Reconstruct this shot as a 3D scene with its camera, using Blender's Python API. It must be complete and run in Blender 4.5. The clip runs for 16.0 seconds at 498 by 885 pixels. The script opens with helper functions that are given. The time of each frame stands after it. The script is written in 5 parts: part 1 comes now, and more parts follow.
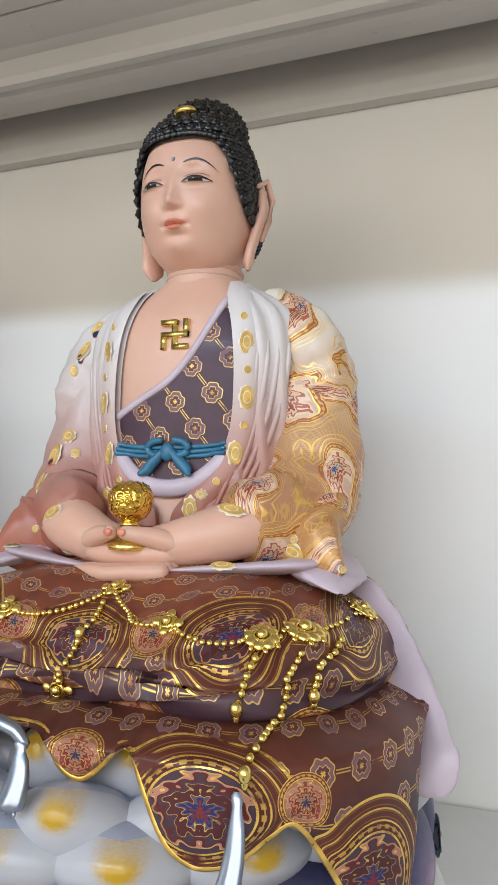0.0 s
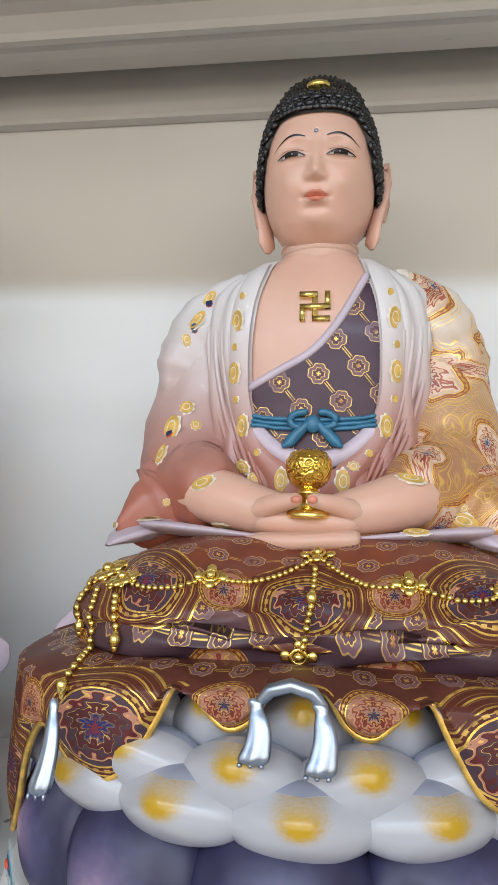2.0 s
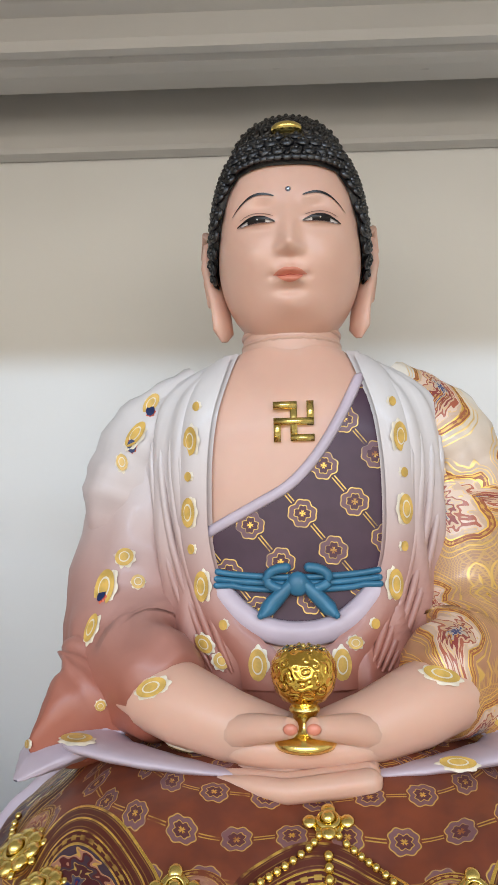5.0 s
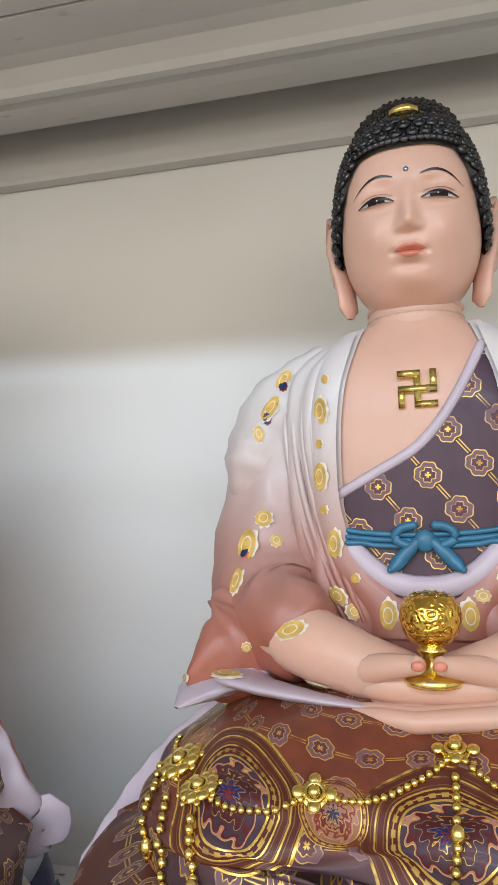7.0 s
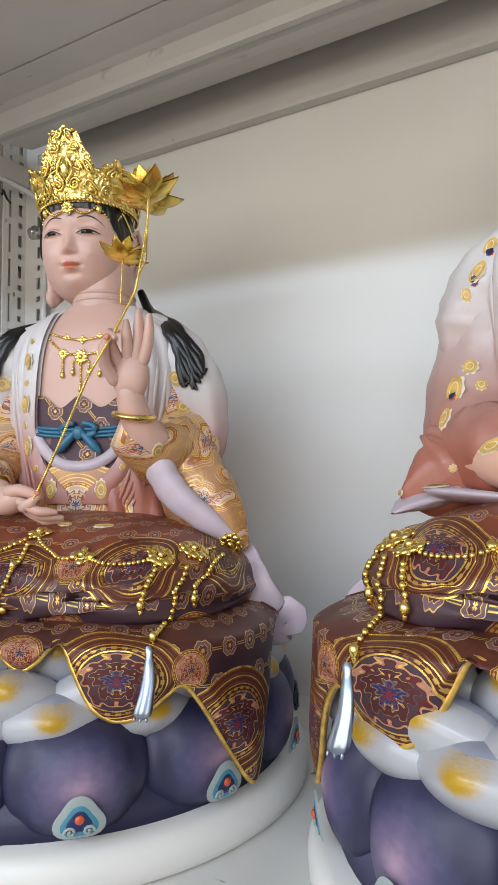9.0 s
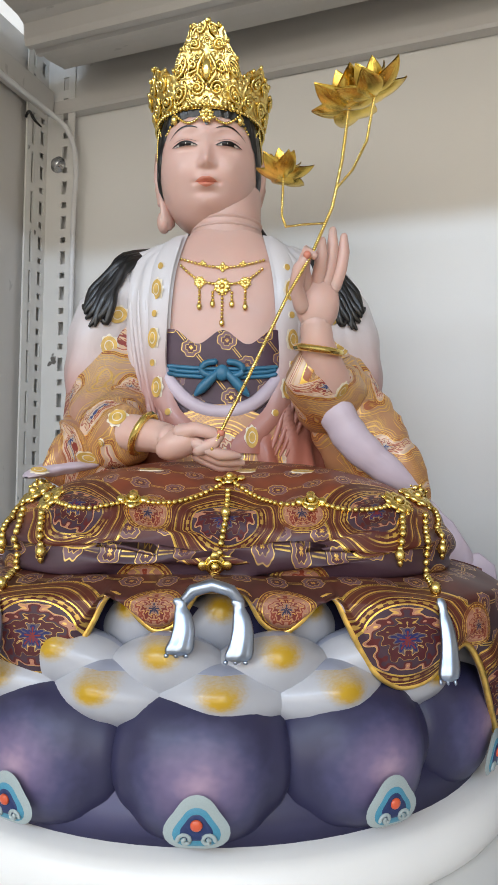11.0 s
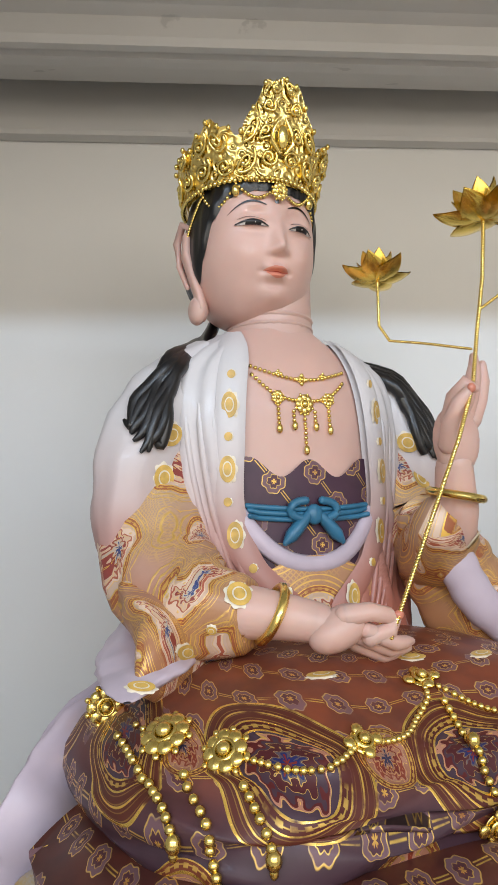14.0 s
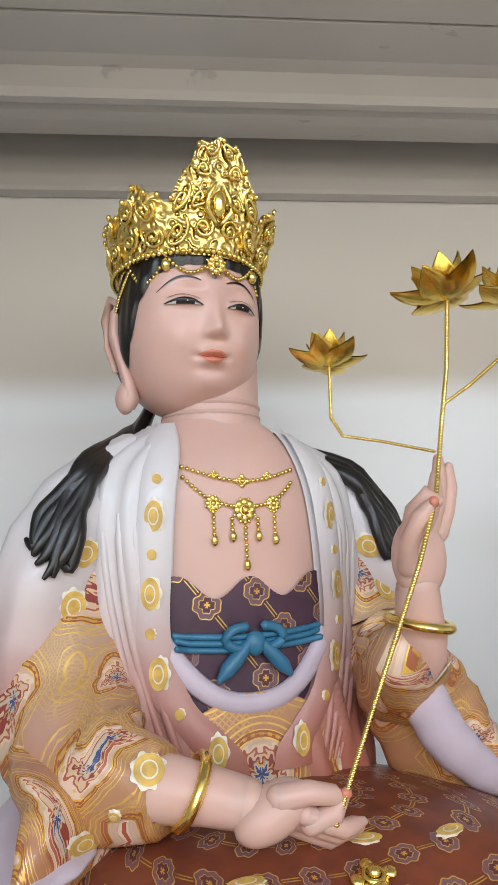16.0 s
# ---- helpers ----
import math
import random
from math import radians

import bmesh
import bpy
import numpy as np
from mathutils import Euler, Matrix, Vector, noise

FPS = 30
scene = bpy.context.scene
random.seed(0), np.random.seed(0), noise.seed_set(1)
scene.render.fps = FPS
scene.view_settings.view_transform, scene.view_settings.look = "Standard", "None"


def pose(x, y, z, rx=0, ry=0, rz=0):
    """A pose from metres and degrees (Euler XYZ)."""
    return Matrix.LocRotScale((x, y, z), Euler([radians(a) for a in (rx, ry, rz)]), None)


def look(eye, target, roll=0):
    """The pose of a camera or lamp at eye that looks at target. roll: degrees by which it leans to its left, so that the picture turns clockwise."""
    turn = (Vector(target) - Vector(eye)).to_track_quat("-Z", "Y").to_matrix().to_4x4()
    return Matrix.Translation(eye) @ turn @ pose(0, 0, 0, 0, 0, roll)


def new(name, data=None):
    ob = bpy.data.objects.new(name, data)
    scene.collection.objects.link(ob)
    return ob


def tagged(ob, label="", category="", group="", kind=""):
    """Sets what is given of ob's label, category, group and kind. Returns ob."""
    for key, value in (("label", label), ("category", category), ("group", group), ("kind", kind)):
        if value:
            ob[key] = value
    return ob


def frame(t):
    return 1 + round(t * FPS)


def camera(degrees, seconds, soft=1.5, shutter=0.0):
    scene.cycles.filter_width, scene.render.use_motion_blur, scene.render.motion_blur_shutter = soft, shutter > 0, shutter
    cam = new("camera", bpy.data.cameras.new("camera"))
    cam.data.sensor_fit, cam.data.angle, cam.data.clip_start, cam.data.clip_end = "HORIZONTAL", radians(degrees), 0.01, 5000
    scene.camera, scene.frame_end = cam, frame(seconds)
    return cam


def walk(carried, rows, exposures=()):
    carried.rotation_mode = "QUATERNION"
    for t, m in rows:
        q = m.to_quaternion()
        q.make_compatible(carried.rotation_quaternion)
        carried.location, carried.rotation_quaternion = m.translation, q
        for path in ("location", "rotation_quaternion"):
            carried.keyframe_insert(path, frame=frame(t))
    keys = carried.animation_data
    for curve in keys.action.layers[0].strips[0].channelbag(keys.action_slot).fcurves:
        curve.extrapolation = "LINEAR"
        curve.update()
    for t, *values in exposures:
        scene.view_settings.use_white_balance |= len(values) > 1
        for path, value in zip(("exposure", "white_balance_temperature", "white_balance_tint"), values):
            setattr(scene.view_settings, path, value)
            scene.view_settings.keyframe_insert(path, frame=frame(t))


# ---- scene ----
cam = camera(39.9, 16.0)
METRES, EYE, TILT, LEAN, TURN = 1.4, 1.185, 4.5, -1.0, 19.5
ROWS = [
    (0.0, 0.0, 0.0, 0.0, 0.0, -0.0, 0.0),
    (0.5, -0.0142, -0.0055, -0.0102, -1.21, 0.14, -0.15),
    (1.0, -0.0542, -0.0044, -0.0193, -4.05, 0.49, -0.51),
    (1.5, -0.107, 0.0032, -0.0232, -7.95, 0.77, -0.84),
    (2.0, -0.1525, 0.0207, -0.0216, -12.21, 0.96, -1.22),
    (2.5, -0.1733, 0.0444, -0.0139, -15.88, 1.09, -1.41),
    (3.0, -0.1784, 0.0736, -0.0057, -18.31, 1.0, -1.34),
    (3.5, -0.1759, 0.0985, 0.0063, -19.55, 0.87, -0.94),
    (4.0, -0.1662, 0.1123, 0.0257, -19.85, 1.23, -0.3),
    (6.5, -0.125, 0.1112, 0.0463, -10.3, 2.24, 1.7),
    (7.0, -0.1478, 0.0906, 0.0303, -6.55, 1.57, 1.9),
    (7.5, -0.1611, 0.0695, 0.0116, -2.57, 0.83, 1.93),
    (8.0, -0.1555, 0.0574, 0.0002, 2.19, 0.17, 2.01),
    (8.5, -0.1438, 0.0421, -0.0101, 7.36, -0.47, 2.13),
    (9.0, -0.1496, 0.0269, -0.0241, 11.38, -1.2, 2.09),
    (9.5, -0.173, 0.0226, -0.0397, 11.62, -1.56, 1.76),
    (10.0, -0.2265, 0.0163, -0.052, 8.73, -1.82, 1.3),
    (12.5, -0.4629, 0.0997, -0.0505, -12.04, -0.33, 0.1),
    (13.0, -0.4735, 0.1405, -0.0342, -16.16, 0.41, 0.27),
    (13.5, -0.4854, 0.1636, -0.013, -20.12, 1.25, 0.4),
    (14.0, -0.5072, 0.1757, -0.0011, -23.66, 2.03, 0.35),
    (14.5, -0.5164, 0.1853, 0.0111, -26.35, 2.82, 0.29),
    (15.0, -0.508, 0.1918, 0.0253, -27.14, 3.6, 0.39),
    (15.5, -0.4885, 0.1981, 0.0316, -26.35, 4.06, 0.52),
    (16.0, -0.4665, 0.205, 0.0342, -24.23, 4.48, 0.72),
]
walk(cam, [(t, pose(0, 0, EYE, TILT, LEAN, TURN) @ pose(METRES * x, METRES * y, METRES * z, 90 + pitch, roll, yaw)) for t, x, y, z, yaw, pitch, roll in ROWS])

# ---- world and lights ----
S = 0.90        # top of the display shelf
world = bpy.data.worlds.new("room_air")
scene.world = world
world.use_nodes = True
bg = world.node_tree.nodes["Background"]
bg.inputs[0].default_value = (0.97, 0.96, 1.0, 1)
bg.inputs[1].default_value = 0.22


def area(name, at, target, sx, sy, power, colour):
    d = bpy.data.lights.new(name, "AREA")
    d.shape, d.size, d.size_y, d.energy, d.color = "RECTANGLE", sx, sy, power, colour
    ob = new(name, d)
    ob.matrix_world = look(at, target)
    return ob


# cool ceiling tubes in the shop, and an added warm fill behind the camera
area("ceiling_tubes", (-0.6, -2.35, 2.50), (-0.5, 0.6, 1.0), 4.6, 0.09, 58, (0.60, 0.77, 1.0))
area("warm_fill", (-0.3, -3.0, 1.62), (-0.4, 0.6, 1.25), 5.8, 1.3, 58, (1.0, 0.925, 0.82))
scene.view_settings.exposure = 0.17

# ---- materials ----
class Net:
    """A small wrapper to write node materials as expressions."""
    def __init__(self, name, rough=0.5, metal=0.0, coat=0.0):
        self.m = bpy.data.materials.new(name)
        self.m.use_nodes = True
        self.t = self.m.node_tree
        self.b = self.t.nodes["Principled BSDF"]
        self.b.inputs["Roughness"].default_value = rough
        self.b.inputs["Metallic"].default_value = metal
        self.b.inputs["Coat Weight"].default_value = coat
        self.b.inputs["Coat Roughness"].default_value = 0.12

    def put(self, sock, v):
        if isinstance(v, bpy.types.NodeSocket):
            self.t.links.new(v, sock)
        elif v is not None:
            sock.default_value = (*v, 1) if isinstance(v, tuple) and len(v) == 3 and sock.type == "RGBA" else v

    def wire(self, n, outs, ins):
        for k, v in ins.items():
            key = int(k[1:]) if k[0] == "i" and k[1:].isdigit() else k
            self.put(n.inputs[key], v)
        return n.outputs[outs]

    def node(self, kind, outs=0, props=None, **ins):
        n = self.t.nodes.new(kind)
        if props and "feature" in props:
            n.feature = props["feature"]
        if props and "interpolation_type" in props:
            n.interpolation_type = props["interpolation_type"]
        return self.wire(n, outs, ins)

    def f(self, op, a, b=None, c=None):
        n = self.t.nodes.new("ShaderNodeMath")
        n.operation = op
        return self.wire(n, 0, {"i0": a, "i1": b, "i2": c})

    def mix(self, fac, a, b):
        n = self.t.nodes.new("ShaderNodeMix")
        n.data_type = "RGBA"
        return self.wire(n, 2, {"i0": fac, "i6": a, "i7": b})

    def noise(self, vec, scale, detail=4.0, out=0):
        return self.node("ShaderNodeTexNoise", out, None, Vector=vec, Scale=scale, Detail=detail)

    def ramp(self, fac, stops, const=False):
        n = self.t.nodes.new("ShaderNodeValToRGB")
        n.color_ramp.interpolation = "CONSTANT" if const else "LINEAR"
        e = n.color_ramp.elements
        while len(e) < len(stops):
            e.new(0.5)
        for k, (p, c) in zip(e, stops):
            k.position, k.color = p, (*c, 1) if len(c) == 3 else c
        self.put(n.inputs[0], fac)
        return n.outputs[0]

    def step(self, x, lo, hi):
        return self.node("ShaderNodeMapRange", 0, {"interpolation_type": "SMOOTHSTEP"}, i0=x, i1=lo, i2=hi, i3=0.0, i4=1.0)

    def band(self, x, lo, hi, e=0.006):
        return self.f("MULTIPLY", self.step(x, lo - e, lo + e), self.f("SUBTRACT", 1.0, self.step(x, hi - e, hi + e)))

    def bump(self, h, strength=0.2, dist=0.001):
        self.put(self.b.inputs["Normal"], self.node("ShaderNodeBump", 0, None, Strength=strength, Distance=dist, Height=h))

    def objpos(self):
        return self.node("ShaderNodeTexCoord", 3)

    def uv(self):
        return self.node("ShaderNodeTexCoord", 2)

    def split(self, v):
        n = self.t.nodes.new("ShaderNodeSeparateXYZ")
        self.put(n.inputs[0], v)
        return n.outputs

    def join(self, x, y, z=0.0):
        return self.node("ShaderNodeCombineXYZ", 0, None, i0=x, i1=y, i2=z)

    def done(self, colour, rough=None, metal=None):
        self.put(self.b.inputs["Base Color"], colour)
        self.put(self.b.inputs["Roughness"], rough)
        self.put(self.b.inputs["Metallic"], metal)
        return self.m


GOLD = (0.95, 0.62, 0.14)


def plain(name, col, rough, var=0.12, scale=30, bump=0.1, metal=0.0, coat=0.0, sss=0.0, bscale=160):
    n = Net(name, rough, metal, coat)
    p = n.objpos()
    a = n.noise(p, scale)
    c = n.mix(n.step(a, 0.3, 0.7), tuple(x * (1 - var) for x in col), tuple(min(1, x * (1 + var)) for x in col))
    if bump:
        n.bump(n.noise(p, bscale), bump, 0.0008)
    if sss:
        n.b.inputs["Subsurface Weight"].default_value = sss
        n.b.inputs["Subsurface Radius"].default_value = (0.006, 0.003, 0.002)
        n.b.inputs["Subsurface Scale"].default_value = 0.6
    return n.done(c, n.f("ADD", rough - 0.06, n.f("MULTIPLY", a, 0.12)))


def cream_wall():
    n = Net("cream_wall_paint", 0.6)
    p = n.objpos()
    a = n.noise(p, 2.5)
    c = n.mix(n.step(a, 0.3, 0.75), (0.79, 0.78, 0.745), (0.85, 0.84, 0.815))
    n.bump(n.noise(p, 220), 0.12, 0.0006)
    return n.done(c)


def shelf_steel(name, col, scuff):
    n = Net(name, 0.38)
    p = n.objpos()
    a = n.noise(p, 6)
    c = n.mix(n.step(a, 0.35, 0.7), tuple(x * 0.93 for x in col), col)
    spots = n.step(n.noise(n.node("ShaderNodeMapping", 0, None, Vector=p, Scale=(1, 2.5, 1)), 24, 5), 0.685, 0.72)
    c = n.mix(n.f("MULTIPLY", spots, scuff), c, (0.13, 0.12, 0.11))
    n.bump(n.noise(p, 90), 0.06, 0.0006)
    return n.done(c, n.f("ADD", 0.3, n.f("MULTIPLY", a, 0.2)))


def robe(name, z0, z1, top, low):
    """Sprayed resin robe: white at the shoulders, fading to dusty rose below."""
    n = Net(name, 0.42, 0, 0.15)
    p = n.objpos()
    z = n.split(p)[2]
    w = n.f("ADD", z, n.f("MULTIPLY", n.f("SUBTRACT", n.noise(p, 14), 0.5), 0.03))
    c = n.ramp(n.step(w, z0, z1), [(0, low), (0.4, tuple((a * 2 + b) / 3 for a, b in zip(low, top))), (0.75, tuple((a + 3 * b) / 4 for a, b in zip(low, top))), (1, top)])
    n.bump(n.noise(p, 200), 0.05, 0.0004)
    return n.done(c)


def wrap(n, v, pitch, off=0.0):
    """Signed distance to the nearest of a row of centres spaced by pitch."""
    return n.f("MULTIPLY", n.f("SUBTRACT", n.f("FRACT", n.f("ADD", n.f("DIVIDE", v, pitch), 0.5 + off)), 0.5), pitch)


def medal(n, x, y, r0, stops, band):
    """Round painted medallion: scrolled flower inside gold rings and a hatched band. Returns colour, gold mask, cover."""
    r = n.f("DIVIDE", n.f("SQRT", n.f("ADD", n.f("MULTIPLY", x, x), n.f("MULTIPLY", y, y))), r0)
    th = n.f("ARCTAN2", x, y)
    pet = n.f("ADD", n.f("MULTIPLY", n.f("COSINE", n.f("MULTIPLY", th, 5.0)), 0.050), n.f("MULTIPLY", n.f("COSINE", n.f("MULTIPLY", th, 15.0)), 0.035))
    rp = n.f("ADD", r, pet)
    scr = n.f("MULTIPLY", n.f("SINE", n.f("ADD", n.f("MULTIPLY", n.f("ABSOLUTE", th), 8.0), n.f("MULTIPLY", r, 27.0))), 0.055)
    w = n.f("MULTIPLY", n.f("ADD", rp, scr), 0.74)
    c = n.ramp(w, stops, True)
    ring = n.ramp(n.f("MULTIPLY", r, 0.7), [(0, (0, 0, 0)), (0.540, (1, 1, 1)), (0.570, (0, 0, 0)), (0.672, (1, 1, 1)), (0.70, (0, 0, 0))], True)
    key = n.f("MULTIPLY", n.band(r, 0.85, 0.92, 0.01), n.step(n.f("SINE", n.f("MULTIPLY", th, 26.0)), -0.2, 0.0))
    key = n.f("MAXIMUM", n.f("MULTIPLY", key, 0.55), n.f("MULTIPLY", n.band(r, 0.885, 0.905, 0.008), 0.6))
    c = n.mix(n.step(r, 0.79, 0.80), c, band)
    lines = n.f("MAXIMUM", n.f("MAXIMUM", n.band(w, 0.495, 0.510, 0.004), n.band(w, 0.190, 0.203, 0.004)), n.band(w, 0.327, 0.338, 0.004))
    gold = n.f("MAXIMUM", n.f("MAXIMUM", ring, key), n.f("MULTIPLY", n.f("MULTIPLY", lines, 0.7), n.f("SUBTRACT", 1.0, n.step(r, 0.74, 0.76))))
    cover = n.f("SUBTRACT", 1.0, n.step(r, 0.985, 1.0))
    return c, n.f("MULTIPLY", gold, cover), cover, r


DARK_MEDAL = [(0, (0.20, 0.02, 0.012)), (0.07, (0.012, 0.018, 0.11)), (0.14, (0.10, 0.075, 0.09)), (0.20, (0.075, 0.012, 0.015)), (0.33, (0.060, 0.030, 0.045)), (0.41, (0.10, 0.012, 0.012)), (0.46, (0.44, 0.20, 0.125)), (0.505, (0.062, 0.032, 0.048))]
PALE_MEDAL = [(0, (0.04, 0.06, 0.18)), (0.09, (0.55, 0.44, 0.34)), (0.18, (0.28, 0.05, 0.04)), (0.27, (0.64, 0.44, 0.30)), (0.36, (0.42, 0.11, 0.06)), (0.42, (0.74, 0.55, 0.42)), (0.49, (0.62, 0.44, 0.33)), (0.54, (0.60, 0.40, 0.28))]


def robe_orn(name, z0, z1, top, low, cell, rad, thin):
    """The same robe, overlaid with tan cloth, painted roundels and fine gold hatching."""
    n = Net(name, 0.40, 0, 0.15)
    p = n.objpos()
    s = n.split(n.uv())
    w = n.f("ADD", n.split(p)[2], n.f("MULTIPLY", n.f("SUBTRACT", n.noise(p, 14), 0.5), 0.03))
    c = n.ramp(n.step(w, z0, z1), [(0, low), (0.45, tuple((a * 2 + b) / 3 for a, b in zip(low, top))), (1, top)])
    row = n.f("MULTIPLY", n.f("FLOOR", n.f("DIVIDE", s[1], cell[1])), 0.5)
    x = wrap(n, n.f("ADD", s[0], n.f("MULTIPLY", row, cell[0])), cell[0])
    y = n.f("SUBTRACT", n.f("MULTIPLY", n.f("FRACT", n.f("DIVIDE", s[1], cell[1])), cell[1]), cell[1] / 2)
    mc, mg, cov, r = medal(n, x, y, rad, PALE_MEDAL, (0.36, 0.11, 0.045))
    a = n.step(n.f("SINE", n.f("MULTIPLY", n.f("ADD", s[0], s[1]), 1700.0)), 0.3, 0.7)
    b = n.step(n.f("SINE", n.f("MULTIPLY", n.f("SUBTRACT", s[0], s[1]), 1700.0)), 0.3, 0.7)
    hatch = n.f("MULTIPLY", n.f("MULTIPLY", n.f("MAXIMUM", a, b), n.step(n.noise(p, 26, 2.0), 0.42, 0.55)), 0.30)
    arcs = n.f("MAXIMUM", n.band(r, 1.10, 1.15, 0.012), n.band(r, 1.26, 1.30, 0.012))
    tan = n.f("MULTIPLY", n.f("MULTIPLY", n.step(n.noise(p, 11, 2.0), 0.30, 0.52), 0.62), n.f("SUBTRACT", 1.0, n.step(w, z0 + 0.10, z1 + 0.03)))
    c = n.mix(tan, c, (0.46, 0.235, 0.10))
    c = n.mix(n.f("MULTIPLY", cov, thin), c, mc)
    gold = n.f("MAXIMUM", mg, n.f("MULTIPLY", n.f("SUBTRACT", 1.0, cov), n.f("MAXIMUM", hatch, n.f("MULTIPLY", arcs, 0.7))))
    gold = n.f("MULTIPLY", n.f("MULTIPLY", gold, thin), n.step(n.noise(p, 90), 0.28, 0.48))
    c = n.mix(gold, c, GOLD)
    n.bump(gold, 0.2, 0.0005)
    return n.done(c, None, n.f("MULTIPLY", gold, 0.8))


def small_flowers(n, uv, scale, turn=0.0):
    """Scattered outlined blossoms joined by short gold bars. Returns tint, gold mask, cover."""
    v = n.node("ShaderNodeMapping", 0, None, Vector=uv, Rotation=(0, 0, turn), Scale=(scale, scale, 1))
    s = n.split(v)
    fx = n.f("SUBTRACT", n.f("FRACT", n.f("ADD", s[0], n.f("MULTIPLY", n.f("FLOOR", s[1]), 0.5))), 0.5)
    fy = n.f("SUBTRACT", n.f("FRACT", s[1]), 0.5)
    r = n.f("SQRT", n.f("ADD", n.f("MULTIPLY", fx, fx), n.f("MULTIPLY", fy, fy)))
    th = n.f("ARCTAN2", fx, fy)
    rr = n.f("ADD", r, n.f("ADD", n.f("MULTIPLY", n.f("COSINE", n.f("MULTIPLY", th, 4.0)), 0.018), n.f("MULTIPLY", n.f("COSINE", n.f("MULTIPLY", th, 8.0)), 0.016)))
    gold = n.f("MAXIMUM", n.f("MAXIMUM", n.band(rr, 0.27, 0.295, 0.01), n.band(rr, 0.15, 0.17, 0.01)), n.f("SUBTRACT", 1.0, n.step(rr, 0.04, 0.06)))
    bar = n.f("MULTIPLY", n.band(n.f("ABSOLUTE", fy), 0.02, 0.045, 0.008), n.step(r, 0.3, 0.32))
    gold = n.f("MAXIMUM", gold, n.f("MULTIPLY", bar, 0.9))
    cover = n.f("SUBTRACT", 1.0, n.step(rr, 0.285, 0.30))
    tint = n.ramp(rr, [(0, (0.33, 0.10, 0.03)), (0.06, (0.10, 0.035, 0.05)), (0.16, (0.22, 0.12, 0.14)), (0.28, (0.3, 0.22, 0.22))], True)
    return tint, gold, cover


def brocade(name, base_hi, base_lo, z0, z1, meds=(), scale=44.0, turn=0.0):
    """Painted brocade: rows of medallions (start, pitch or 0 for a mirrored pair, height, radius, squash, dark heart) over outlined blossoms."""
    n = Net(name, 0.33, 0, 0.08)
    n.b.inputs["Specular IOR Level"].default_value = 0.35
    uv = n.uv()
    s = n.split(uv)
    p = n.objpos()
    z = n.split(p)[2]
    base = n.mix(n.step(n.f("ADD", z, n.f("MULTIPLY", n.noise(p, 25), 0.02)), z0, z1), base_lo, base_hi)
    base = n.mix(n.f("MULTIPLY", n.step(n.noise(p, 60, 3.0), 0.35, 0.7), 0.35), base, tuple(v * 0.55 for v in base_lo))
    tint, gold, cov = small_flowers(n, uv, scale, turn)
    c = n.mix(n.f("MULTIPLY", cov, 0.7), base, tint)
    gold = n.f("MULTIPLY", gold, 0.75)
    for u0, pitch, v0, rad, squash, dark in meds:
        x = wrap(n, n.f("SUBTRACT", s[0], u0), pitch) if pitch else n.f("SUBTRACT", n.f("ABSOLUTE", s[0]), u0)
        x, y = n.f("MULTIPLY", x, squash), n.f("SUBTRACT", s[1], v0)
        mc, mg, mcov, r = medal(n, x, y, rad, DARK_MEDAL, (0.085, 0.013, 0.009)) if dark else medal(n, x, y, rad, [(q, (a * 0.55, b * 0.35, d * 0.3)) for q, (a, b, d) in PALE_MEDAL], (0.17, 0.04, 0.018))
        if dark:
            far = n.band(r, 1.0, 1.42, 0.01)
            stripe = n.f("MULTIPLY", far, n.f("MAXIMUM", n.f("MULTIPLY", n.step(n.f("SINE", n.f("MULTIPLY", r, 62.0)), 0.8, 0.93), 0.16), n.f("MAXIMUM", n.band(r, 1.37, 1.42, 0.008), n.f("MULTIPLY", n.band(r, 1.16, 1.19, 0.006), 0.8))))
            c = n.mix(far, c, (0.10, 0.020, 0.012))
            gold = n.f("MAXIMUM", n.f("MULTIPLY", gold, n.f("SUBTRACT", 1.0, far)), stripe)
        c = n.mix(mcov, c, mc)
        gold = n.f("MAXIMUM", n.f("MULTIPLY", gold, n.f("SUBTRACT", 1.0, mcov)), mg)
    worn = n.f("MULTIPLY", gold, n.step(n.noise(p, 70), 0.30, 0.52))
    c = n.mix(worn, c, GOLD)
    n.bump(worn, 0.3, 0.0006)
    return n.done(c, n.f("ADD", 0.46, n.f("MULTIPLY", worn, -0.2)), n.f("MULTIPLY", worn, 0.85))


def gold_metal(name, col=(1.0, 0.78, 0.25), rough=0.2, relief=0.0, scale=90):
    n = Net(name, rough, 1.0)
    p = n.objpos()
    a = n.noise(p, 40)
    c = n.mix(n.step(a, 0.35, 0.7), tuple(x * 0.8 for x in col), col)
    if relief:
        w = n.node("ShaderNodeTexVoronoi", 0, {"feature": "SMOOTH_F1"}, Vector=p, Scale=scale)
        n.bump(n.f("SINE", n.f("MULTIPLY", w, 14.0)), relief, 0.0006)
    else:
        n.bump(n.noise(p, 300), 0.08, 0.0004)
    return n.done(c, n.f("ADD", rough - 0.05, n.f("MULTIPLY", a, 0.12)))


